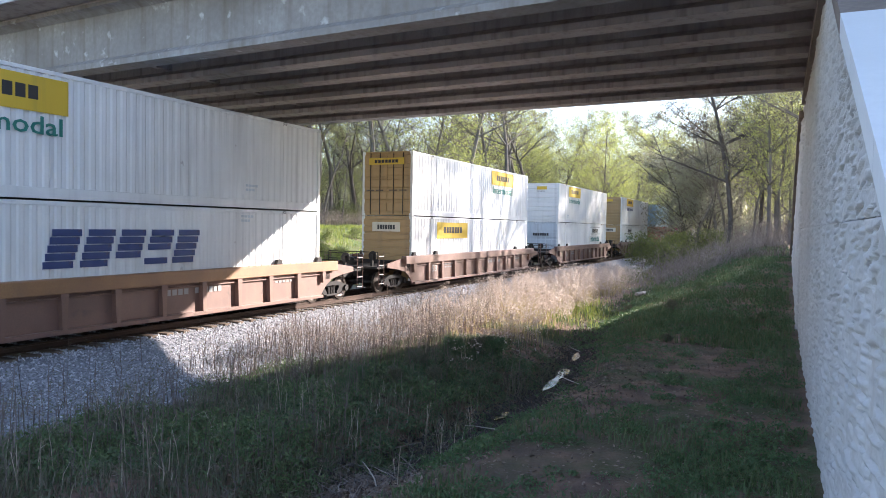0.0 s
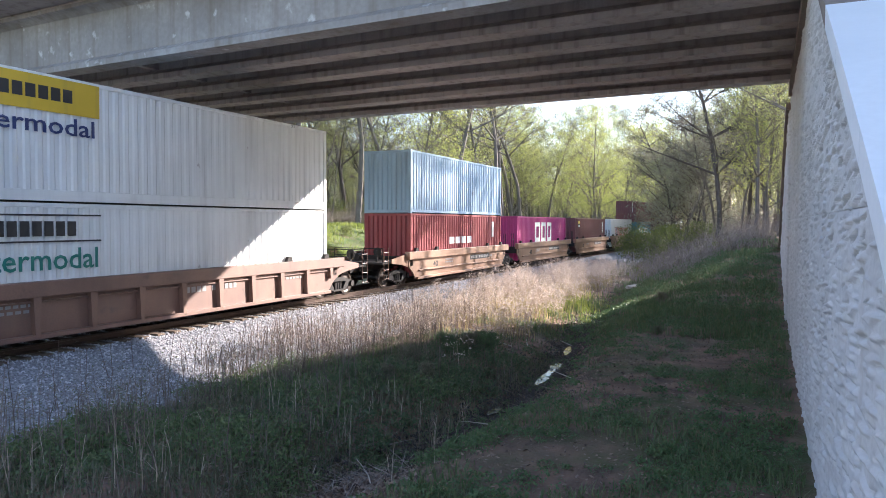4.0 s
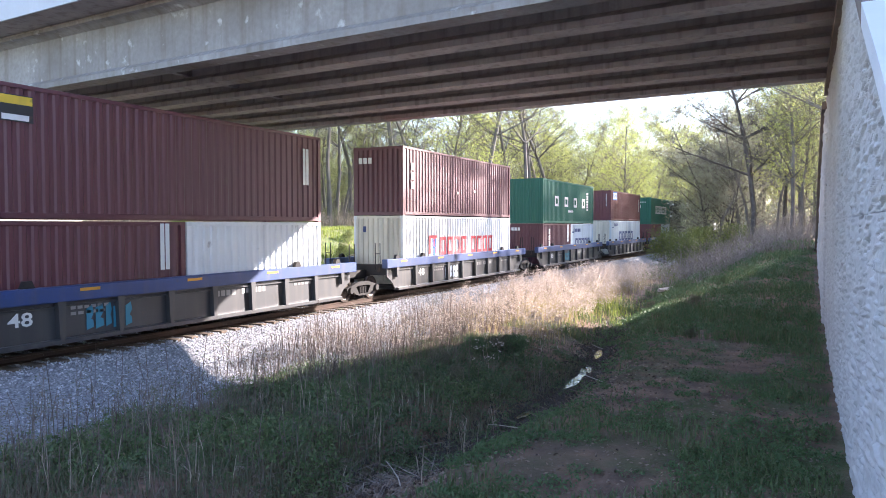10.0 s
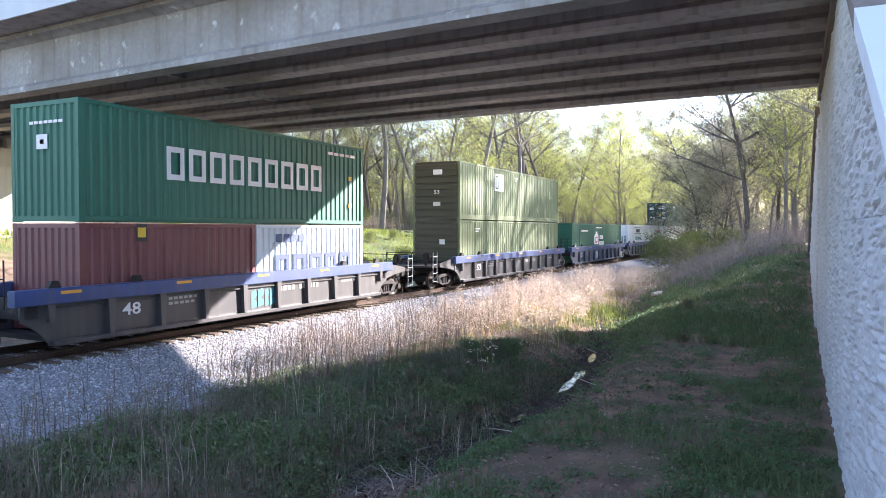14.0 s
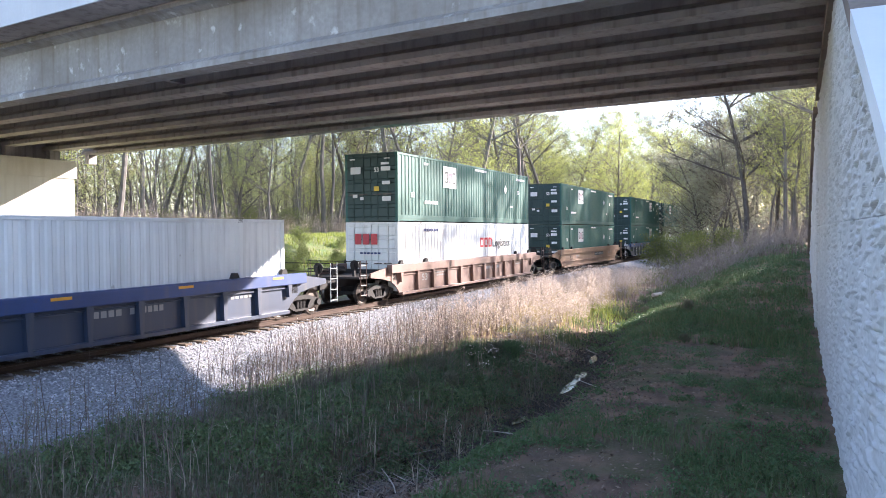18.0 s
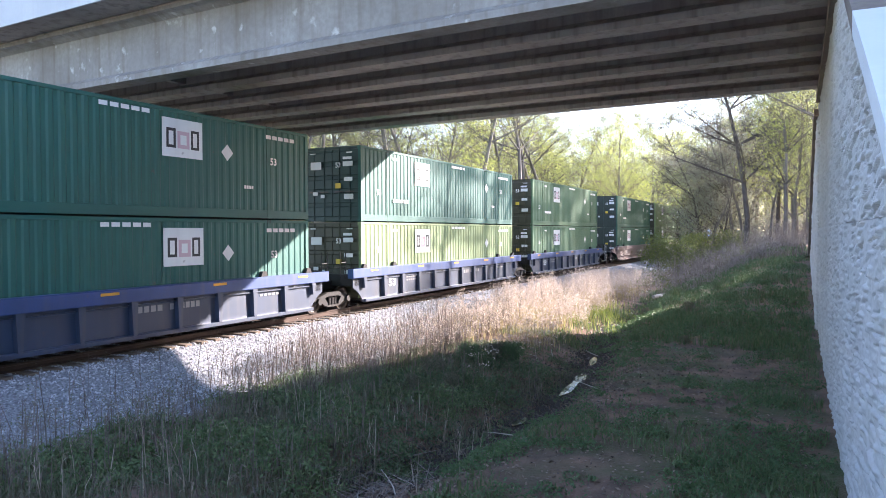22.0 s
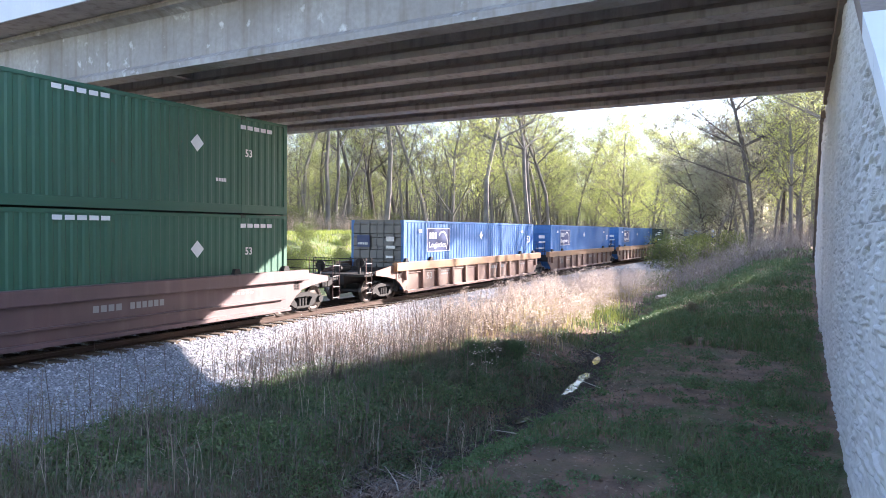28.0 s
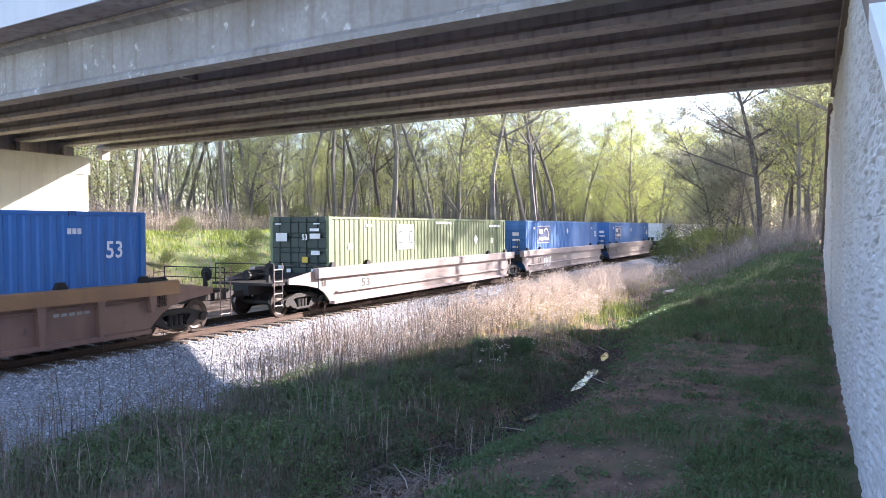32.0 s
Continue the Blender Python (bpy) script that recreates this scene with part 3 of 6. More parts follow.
def plates(name, rects, material, parent, y, label="", thick=0.004):
    """Flat painted marks on the side: rectangles (x0, x1, z0, z1)."""
    small = Geo()
    for a, b, c, d in rects:
        if max(b - a, d - c) > 0.30:
            key = ("plate", round(b - a, 2), round(d - c, 2))
            w, h = b - a, d - c
            if name == "mark" and h >= 0.42 and 0.45 < w / h < 1.5:
                k = 0.24 * min(w, h)
                part("block_mark", lambda: Geo().box(0, k, -thick, 0, 0, h).box(w - k, w, -thick, 0, 0, h).box(k, w - k, -thick, 0, h - k, h).box(k, w - k, -thick, 0, 0, k), material, parent, label, key=(*key, "hollow"), at=(a, y, c))
                continue
            part(name, lambda: Geo().box(0, b - a, -thick, 0, 0, d - c), material, parent, label, key=key, at=(a, y, c))
        else:
            small.box(a, b, y - thick, y, c, d)
    if small.v:
        tagged(part("fine_print", small, material, parent), kind="stuff")


def bars(n, a, b, c, d, gap=0.28):
    w = (b - a) / (n + (n - 1) * gap)
    return [(a + i * w * (1 + gap), a + i * w * (1 + gap) + w, c, d) for i in range(n)]


def container(u, level, L, H, body, label, end="door", end_paint=None, marks=(), end_marks=(), W=None):
    """A steel shipping container; u is the place of its leading end along the train."""
    W = W or (2.59 if L > 15 else 2.44)
    base = LOW if level == 0 else (level if level > 1 else HIGH)
    top = thing("shipping_container", label, "container", "containers on the train")
    MOVING.append((top, u + L / 2, base))
    hx, hy = L / 2, W / 2
    t = (L, H, W)
    ep = end_paint or body
    per, dep = (0.30, 0.026) if L > 15 else (0.278, 0.036)
    for s in (-1, 1):
        if L > 15:
            part("side_wall", lambda: corrugated(L, H, per, dep, -hx + 0.10, hx - 0.10, 0.26, H - 0.10, s * (hy - 0.012), s), body, top, key=("side", t, s))
        else:
            part("side_wall", lambda: corrugated(L, H, per, dep, -hx + 0.10, hx - 0.10, 0.15, H - 0.09, s * (hy - 0.012), s), body, top, key=("side", t, s))
        bot = 0.28 if L > 15 else 0.16
        part("bottom_rail", lambda: Geo().soft_box(-hx + 0.06, hx - 0.06, s * hy - (0.09 if s > 0 else 0), s * hy + (0 if s > 0 else 0.09), 0.03, bot), body, top, key=("brail", t, s))
        part("top_rail", lambda: Geo().soft_box(-hx + 0.06, hx - 0.06, s * hy - (0.07 if s > 0 else 0), s * hy + (0 if s > 0 else 0.07), H - 0.10, H - 0.005), body, top, key=("trail", t, s))
        for e in (-1, 1):
            part("corner_post", lambda: Geo().box(-0.075, 0.075, -0.06, 0.06, 0.10, H - 0.10), body, top, key=("post", H), at=(e * (hx - 0.075), s * (hy - 0.06), 0))
            for z in (0, H - 0.118):
                part("corner_casting", lambda: Geo().soft_box(-0.089, 0.089, -0.081, 0.081, 0, 0.118), body, top, key="casting", at=(e * (hx - 0.086), s * (hy - 0.079), z))
            if L > 15:
                part("lifting_post", lambda: Geo().box(-0.08, 0.08, -0.035, 0.035, 0.03, H - 0.01), body, top, key=("lpost", H), at=(e * 6.05, s * (hy - 0.03), 0))
                part("lifting_casting", lambda: Geo().soft_box(-0.09, 0.09, -0.05, 0.05, 0, 0.12), STEEL, top, key="lcasting", at=(e * 6.05, s * (hy - 0.045), H - 0.115))
    part("roof", lambda: corrugated(L, H, 0.40, 0.02, -hx + 0.1, hx - 0.1, -hy + 0.06, hy - 0.06, -(H - 0.02), 1), body, top, key=("roof", t)).rotation_euler = (radians(-90), 0, 0)
    part("floor", lambda: Geo().box(-hx + 0.1, hx - 0.1, -hy + 0.05, hy - 0.05, 0.06, 0.14), STEEL, top, key=("floor", t))
    # the two ends: doors with lock rods, or a plain ribbed bulkhead
    for e in (-1, 1):
        style = end if e < 0 else ("front" if end == "door" else "door")
        paint_ = ep if e < 0 else body
        x = e * (hx - 0.03)
        if style == "door":
            for s in (-1, 1):
                y0, y1 = (0.012, hy - 0.12) if s > 0 else (-hy + 0.12, -0.012)
                d = part("door", lambda: pressed_sheet(y0, y1, 0.14, H - 0.12, 5, 0.03, e), paint_, top, key=("door", t, s, e), at=(x, 0, 0))
                for k in (0.30, 0.72):
                    yy = y0 + (y1 - y0) * k
                    part("lock_rod", lambda: Geo().tube((0, 0, 0.06), (0, 0, H - 0.06), 0.021, 0.021, 6), (STEEL if paint_ is TAN else paint_) if L > 15 else TREAD, d, key=("rod", H, L > 15), at=(e * 0.065, yy, 0))
                    part("rod_handle", lambda: Geo().box(-0.012, 0.012, -0.19, 0.19, -0.022, 0.022), TREAD, d, key="rodhandle", at=(e * 0.085, yy, 1.15))
        elif L > 15:
            part("bulkhead", lambda: pressed_sheet(-hy + 0.11, hy - 0.11, 0.14, H - 0.1, 8, 0.045, e), paint_, top, key=("bulk", t, e), at=(x, 0, 0))
        else:
            g = part("bulkhead", lambda: corrugated(W, H, 0.25, 0.045, -hy + 0.12, hy - 0.12, 0.14, H - 0.1, -0.02, -1), paint_, top, key=("cbulk", t, e))
            g.matrix_local = pose(x, 0, 0, 0, 0, -90 if e < 0 else 90)
        part("header", lambda: Geo().box(-0.03, 0.03, -hy + 0.1, hy - 0.1, -0.11, 0.0), paint_, top, key=("head", t), at=(x, 0, H - 0.005))
        part("sill", lambda: Geo().box(-0.03, 0.03, -hy + 0.1, hy - 0.1, 0.02, 0.15), paint_, top, key=("sill", t), at=(x, 0, 0))
    # marks on the side that faces the path, given from the leading end and from the rail
    ys = -hy - 0.002
    for m in marks:
        kind, material = m[0], m[1]
        if kind == "bars":
            n, a, b, c, d = m[2:7]
            plates("mark", [(p - hx, q - hx, r - base, s_ - base) for p, q, r, s_ in bars(n, a, b, c, d)], material, top, ys - 0.005)
        elif kind == "rect":
            a, b, c, d = m[2:6]
            plates("panel_mark", [(a - hx, b - hx, c - base, d - base)], material, top, ys)
        elif kind == "rects":
            plates("mark", [(a - hx, b - hx, c - base, d - base) for a, b, c, d in m[2]], material, top, ys - 0.005)
        elif kind == "text":
            txt, a, b, c, d = m[2:7]
            word(txt, (d - c) * 1.35, material, top, a - hx, ys - 0.006, c - base, b - a)
        elif kind == "diamond":
            a, c, r = m[2:5]
            part("placard", Geo().prism([(a - hx, c - base - r), (a - hx + r, c - base), (a - hx, c - base + r), (a - hx - r, c - base)], "y", ys - 0.004, ys), material, top)
        elif kind == "ring":
            a, c, r0, r1 = m[2:6]
            turn = [-0.7 + math.tau * i / 24 for i in range(13)]
            arc = [(a - hx + r1 * math.cos(p), c - base + r1 * math.sin(p)) for p in turn] + [(a - hx + r0 * math.cos(p), c - base + r0 * math.sin(p)) for p in turn[::-1]]
            g = Geo().prism(arc, "y", ys - 0.009, ys - 0.005)
            part("emblem", g, material, top)
    for m in end_marks:
        kind, material, a, b, c, d = m[:6]
        xx = -hx - 0.115 if end == "door" else (-hx - 0.055 if L > 15 else -hx - 0.02)
        if kind == "text":
            word(m[6], (d - c) * 1.35, material, top, xx, a, c, abs(b - a), face="end")
        elif kind == "bars":
            g = Geo()
            for p, q, r, s_ in bars(m[6], -a, -b, c, d):
                g.box(xx, xx + 0.005, -q, -p, r, s_)
            tagged(part("end_mark", g, material, top), kind="stuff")
        else:
            part("end_panel", Geo().box(xx + 0.005, xx + 0.012, min(a, b), max(a, b), c, d), material, top)
    return top


W_, Y_, K_ = BAR_WHITE, YELLOW, BLACK


def yellow_banner(s0, z0, inter=True, s1=None, teal=BAR_TEAL):
    """The carrier's yellow banner with dark bars, and the plain word below it."""
    s1 = s1 or s0 + 3.6
    out = [("rect", Y_, s0, s1, z0, z0 + 0.78), ("bars", K_, 7, s0 + 0.75, s1 - 0.75, z0 + 0.26, z0 + 0.56)]
    if inter:
        out.append(("text", teal, "Intermodal", s0 + 0.2, s1 - 0.15, z0 - 0.48, z0 - 0.06))
    return out


def outline_banner(s0, z0):
    return [("rects", K_, [(s0, s0 + 3.5, z0 + 0.60, z0 + 0.64), (s0, s0 + 3.5, z0, z0 + 0.04)]), ("bars", K_, 7, s0 + 0.8, s0 + 2.8, z0 + 0.14, z0 + 0.48),
            ("text", BAR_TEAL, "Intermodal", s0 + 0.2, s0 + 3.4, z0 - 0.62, z0 - 0.10)]


def fine_print(*places, material=None):
    out = []
    for a, z in places:
        out.append(("bars", material or W_, 4, a, a + 0.55, z, z + 0.07))
        out.append(("bars", material or W_, 3, a, a + 0.40, z - 0.13, z - 0.06))
    return out


def panel_marks(lvl, s=4.3, dia=True):
    z = 4.88 if lvl else 1.97
    top = z + 1.02
    out = [("rect", W_, s, s + 1.42, z, top), ("rects", K_, [(s + 0.14, s + 0.46, z + 0.24, z + 0.76), (s + 1.0, s + 1.29, z + 0.24, z + 0.76)]),
           ("rects", PINK, [(s + 0.52, s + 0.94, z + 0.24, z + 0.70)]),
           ("bars", W_, 5, 8.0, 9.5, top + 0.02, top + 0.13), ("text", W_, "53", 1.15, 1.45, z - 0.55 if lvl else z + 0.1, z - 0.32 if lvl else z + 0.33),
           ("text", W_, "53", 14.2, 14.5, z + 0.10, z + 0.33), ("bars", W_, 5, 14.0, 15.4, top - 0.12, top), ("bars", W_, 3, 2.35, 2.75, top - 0.10, top)]
    if lvl:
        out += [("bars", W_, 6, 2.4, 3.7, z - 0.80, z - 0.66), ("bars", W_, 4, 13.0, 13.4, z - 0.7, z - 0.6)]
    if dia:
        out.append(("diamond", W_, 12.3, z + 0.30, 0.24))
    return out


PANEL_END = [("rect", W_, 0.95, 0.45, 2.02, 2.32), ("rect", W_, -0.55, -1.0, 2.12, 2.30), ("rect", W_, -0.55, -0.95, 2.38, 2.48), ("text", W_, -0.22, -0.45, 2.08, 2.28, "53"),
           ("rect", W_, 0.85, 0.62, 1.02, 1.16), ("rect", W_, 0.48, 0.30, 0.92, 1.05), ("rect", Y_, -0.20, -0.45, 1.28, 1.48), ("rect", W_, -0.6, -1.02, 0.86, 1.06), ("rect", W_, -0.6, -0.98, 1.55, 1.7),
           ("rect", W_, 0.98, 0.72, 2.62, 2.66), ("rect", W_, -0.7, -0.98, 2.62, 2.66)]
BLUE_END = [("rect", NAVY, 0.95, 0.30, 1.75, 2.25), ("bars", W_, 0.9, 0.4, 1.85, 1.95, 6), ("rect", W_, -0.5, -0.9, 2.0, 2.2), ("rect", W_, -0.5, -0.95, 1.7, 1.82), ("rect", W_, -0.5, -0.85, 1.3, 1.4)]
BANNER_END = [("rect", Y_, 0.38, -0.38, 2.42, 2.66), ("bars", K_, 0.36, -0.22, 2.28, 2.33, 6)]
FRAME_END = [("rect", CREAM, 0.72, -0.72, 2.2, 2.62), ("bars", K_, 0.45, -0.45, 2.3, 2.5, 7)]


def logistics_panel(z=1.88):
    return [("rect", NAVY, 2.08, 4.38, z, z + 1.06), ("rects", W_, [(2.08, 4.38, z + 1.03, z + 1.06), (2.08, 4.38, z, z + 0.03), (2.08, 2.11, z, z + 1.06), (4.35, 4.38, z, z + 1.06)]),
            ("bars", W_, 3, 2.30, 3.00, z + 0.58, z + 0.86), ("text", W_, "Logistics", 2.28, 3.95, z + 0.20, z + 0.45), ("ring", W_, 3.62, z + 0.42, 0.44, 0.52),
            ("diamond", W_, 8.1, z + 0.72, 0.22), ("text", W_, "53", 15.0, 15.45, z + 0.28, z + 0.70), ("bars", W_, 3, 1.3, 1.6, z + 0.85, z + 1.0), ("bars", W_, 3, 14.0, 14.35, z + 0.85, z + 0.98)]


H6, H5 = 2.896, 2.591
L53, L40, L20 = 16.15, 12.19, 6.06
slant_blocks = [("rects", BAR_NAVY, [(5.45 + 0.95 * i + 0.06 * j, 6.22 + 0.95 * i + 0.06 * j, 1.72 + 0.185 * j, 1.88 + 0.185 * j) for i in range(5) for j in range(5) if (i, j) not in ((2, 0), (3, 1))])]
container(5.41, 0, L53, H6, WHITE, "white ribbed long container with slanted navy block lettering", marks=slant_blocks + fine_print((12.0, 3.0), material=GREY_WHITE))
container(5.41, 1, L53, H6, WHITE, "white ribbed long container with a yellow banner and teal word", end="front", marks=yellow_banner(2.6, 5.2, s1=6.1) + fine_print((12.2, 3.95), material=GREY_WHITE))
container(28.69, 0, L53, H6, WHITE, "white ribbed long container with a yellow banner, tan end", end="front", end_paint=TAN, marks=yellow_banner(2.6, 2.24, False, 6.3) + fine_print((1.2, 2.8), material=GREY_WHITE), end_marks=FRAME_END)
container(28.69, 1, L53, H6, WHITE, "white ribbed long container with tan doors and a yellow banner", end="door", end_paint=TAN, marks=yellow_banner(9.7, 5.25, s1=13.3) + fine_print((2.6, 3.85), material=GREY_WHITE), end_marks=[("rect", Y_, 0.9, -0.9, 2.3, 2.6), ("bars", K_, 0.6, -0.6, 2.38, 2.52, 7)])
container(52.07, 0, L53, H6, WHITE, "white ribbed long container with framed dark bars and closed doors", end="door", end_paint=GREY_WHITE, marks=outline_banner(9.9, 2.36), end_marks=[("bars", K_, 0.6, -0.6, 1.9, 2.1, 7)])
container(52.07, 1, L53, H6, WHITE, "white ribbed long container with yellow banner and ribbed end", end="front", marks=yellow_banner(2.75, 5.28, s1=6.35) + fine_print((2.3, 3.8), material=GREY_WHITE), end_marks=BANNER_END)
container(75.40, 0, L53, H6, WHITE, "white ribbed long container with framed dark bars and ribbed tan end", end="front", end_paint=TAN, marks=outline_banner(2.75, 2.36), end_marks=FRAME_END)
container(75.40, 1, L53, H6, WHITE, "white ribbed long container with yellow banner and grey word, tan end", end="front", end_paint=TAN, marks=yellow_banner(2.65, 5.32, s1=6.25, teal=NAVY) + fine_print((2.3, 3.8), material=GREY_WHITE), end_marks=BANNER_END)
container(98.58, 0, L40, H6, RED, "red corrugated container with small white marks", end="front", marks=[("bars", W_, 4, 4.4, 7.4, 1.75, 2.1), ("bars", W_, 2, 10.6, 10.9, 2.0, 2.9)])
container(98.58, 1, L40, H6, SKYBLUE, "pale blue corrugated container", end="front")
big_blocks = [("rects", W_, [(3.85, 5.05, 1.5, 2.86), (5.42, 6.48, 1.5, 2.86), (6.9, 7.98, 1.5, 2.86)])]
container(114.01, 0, L40, H6, MAGENTA, "magenta corrugated container with big white block shapes", end="front", marks=big_blocks)
container(129.33, 0, L40, H6, BROWN, "dark red corrugated container with a small yellow and black plate", end="front", marks=[("rect", K_, 1.12, 1.75, 2.45, 3.0), ("rects", Y_, [(1.14, 1.73, 2.78, 2.98)]), ("rects", W_, [(1.2, 1.65, 2.5, 2.62)]), ("bars", W_, 2, 10.8, 11.1, 1.9, 2.9)])
red_blocks = [("rect", BAR_RED, 2.30, 3.05, 1.56, 2.40), ("rects", W_, [(2.36, 2.50, 1.6, 2.36), (2.85, 2.99, 1.6, 2.36)]), ("rects", BAR_BLUE, [(2.58, 2.77, 1.6, 2.0), (2.48, 2.62, 2.0, 2.34), (2.73, 2.87, 2.0, 2.34)]),
      ("bars", BAR_RED, 4, 3.4, 6.3, 1.5, 2.32), ("bars", BAR_RED, 4, 6.85, 9.6, 1.5, 2.32)]
container(144.69, 0, L40, H6, WHITE, "dirty white corrugated container with red block lettering and emblem", end="front", marks=red_blocks, end_marks=[("rect", BAR_RED, -0.3, -0.5, 2.1, 2.4)])
container(159.91, 0, L40, H5, SHIPBLUE, "turquoise blue corrugated container with white block lettering", end="front", marks=[("bars", W_, 5, 2.3, 4.9, 1.5, 2.15), ("bars", W_, 8, 5.5, 9.3, 1.5, 2.15), ("rects", W_, [(1.0, 1.2, 1.7, 1.85), (1.0, 1.2, 1.95, 2.1), (1.0, 1.2, 2.2, 2.35), (1.0, 1.2, 2.45, 2.6), (11.3, 11.6, 2.5, 2.8), (11.3, 11.45, 1.9, 2.4)])], end_marks=[("bars", W_, 0.6, -0.6, 2.5, 2.56, 7)])
container(159.91, 2.97, L40, H5, BROWN, "oxide brown corrugated container", end="front", end_marks=[("bars", W_, -0.78, -0.83, 1.2, 2.3, 1)], marks=[("bars", W_, 2, 11.2, 11.5, 4.2, 5.4)])
pale_bars = lambda a, z: [("bars", W_, 3, a, a + 0.55, z, z + 0.24)]
container(180.64, 0, L20, H5, MAROON, "maroon short corrugated container with pale bars", end="front", marks=[("bars", W_, 2, 5.2, 5.5, 1.7, 2.9)], end_marks=[("bars", W_, 0.95, 0.35, 2.15, 2.35, 3)])
container(180.64 + 6.12, 0, L20, H5, WHITE, "white short corrugated container", end="front")
container(180.64, 2.97, L40, H6, MAROON, "maroon corrugated container with a small yellow plate", end="front", marks=[("rect", K_, 1.04, 1.8, 5.05, 5.62), ("rects", Y_, [(1.06, 1.78, 5.42, 5.6)]), ("rects", W_, [(1.1, 1.7, 5.08, 5.2)]), ("bars", W_, 2, 11.2, 11.5, 4.2, 5.4)])
container(198.55, 0, L40, H6, WHITE, "off-white corrugated container with red block lettering and emblem", end="front", end_paint=CREAM, marks=[(m[0], m[1], *([[(a + 0.12, b + 0.12, c - 0.15, d - 0.1) for a, b, c, d in m[2]]] if m[0] == "rects" else m[2:])) if m[0] == "rects" else m for m in red_blocks], end_marks=[("rect", NAVY, 0.75, 0.6, 2.2, 2.45)])
container(198.55, 1, L40, H6, MAROON, "maroon corrugated container with white bars at the end", end="front", marks=[("rects", W_, [(0.68, 0.95, 5.2, 5.5), (0.68, 0.95, 4.8, 5.1), (0.68, 0.95, 4.4, 4.7)]), ("rects", W_, [(5.2, 5.4, 4.35, 4.45), (7.2, 7.4, 4.5, 4.6)])], end_marks=[("bars", W_, 0.95, 0.3, 2.2, 2.45, 3)])
container(216.57, 0, L20, H5, MAROON, "maroon short corrugated container with white bars", end="front", marks=[("rects", W_, [(1.1, 1.35, 2.3, 2.6), (1.1, 1.35, 1.9, 2.2), (1.1, 1.35, 1.5, 1.8)]), ("bars", W_, 2, 5.2, 5.5, 1.7, 2.9)], end_marks=[("bars", W_, 0.95, 0.35, 2.15, 2.35, 3)])
container(216.57 + 6.12, 0, L20, H5, GREY_WHITE, "pale grey short corrugated container with navy block lettering", end="front", marks=[("bars", BAR_NAVY, 5, 7.2 - 6.12, 11.05 - 6.12, 1.3, 1.9), ("bars", BAR_NAVY, 4, 0.9, 2.4, 2.35, 2.6), ("rects", BAR_NAVY, [(0.3, 0.75, 2.3, 2.4), (0.48, 0.58, 2.4, 2.9)])])
container(216.57, 2.97, L40, H6, GREEN, "green corrugated container with spaced white block letters", end="front", marks=[("rects", W_, [(2.36, 3.16, 4.13, 4.81), (4.55, 5.37, 4.13, 4.81), (6.75, 7.52, 4.13, 4.81), (8.91, 9.68, 4.13, 4.81)]), ("rects", W_, [(10.15, 10.6, 3.95 + 0.2 * k, 4.1 + 0.2 * k) for k in range(7)]), ("bars", W_, 6, 5.4, 6.6, 3.75, 3.9)])
navy_blocks = [("bars", BAR_NAVY, 5, 3.1, 8.8, 1.42, 2.30), ("bars", BAR_NAVY, 4, 1.2, 2.45, 2.75, 3.0), ("rects", BAR_NAVY, [(0.5, 1.0, 2.6, 2.68), (0.72, 0.8, 2.68, 3.2)])]
container(234.55, 0, L40, H6, GREY_WHITE, "pale blue-grey corrugated container with large navy block lettering", end="front", end_paint=CREAM, marks=navy_blocks)
container(234.55, 1, L40, H5, BROWN, "oxide brown corrugated container with a blue and white plate", end="front", marks=[("rect", BAR_BLUE, 0.75, 2.2, 5.05, 5.75), ("rects", W_, [(0.85, 1.2, 5.15, 5.65), (1.3, 1.7, 5.15, 5.65), (1.8, 2.1, 5.15, 5.65)]), ("bars", W_, 2, 11.3, 11.55, 4.2, 5.4)], end_marks=[("bars", W_, -0.78, -0.83, 1.2, 2.3, 1)])
container(252.61, 0, L20, H5, BROWN, "oxide red short corrugated container with a small plate", end="front", marks=[("rect", K_, 1.6, 1.95, 2.5, 2.95), ("rects", Y_, [(1.65, 1.9, 2.6, 2.85)])])
container(252.61 + 6.12, 0, L20, H5, GREY_WHITE, "pale blue-grey short corrugated container with navy block lettering", end="front", marks=[("bars", BAR_NAVY, 5, 0.9, 5.2, 1.3, 2.0), ("bars", BAR_NAVY, 4, 0.9, 2.4, 2.4, 2.65)])
container(252.61, 2.97, L40, H6, GREEN, "bright green corrugated container with heavy white block lettering", end="front", marks=[("bars", W_, 9, 2.6, 9.5, 4.12, 5.0), ("bars", W_, 5, 9.9, 11.6, 5.45, 5.55), ("rects", YELLOW, [(11.2, 11.4, 4.6, 4.75), (11.2, 11.4, 3.6, 3.75)])], end_marks=[("bars", W_, 0.5, -0.7, 2.35, 2.42, 7), ("rect", W_, 0.25, -0.15, 1.75, 2.1), ("rect", DEEP_GREEN, 0.12, -0.02, 1.87, 1.98)])
small_panel = lambda lvl: [("rect", W_, 4.5, 5.85, 4.9 if lvl else 2.0, 5.85 if lvl else 2.9), ("rects", OLIVE, [(4.65, 5.05, 5.0 if lvl else 2.1, 5.75 if lvl else 2.8)])]
container(273.48, 0, L53, H6, OLIVE, "olive green ribbed long container", end="front", end_paint=OLIVE_SHADED, marks=[("diamond", LIME, 6.0, 2.2, 0.2)] + fine_print((1.9, 2.8)), end_marks=[("rect", W_, -0.2, -0.5, 1.7, 1.95)])
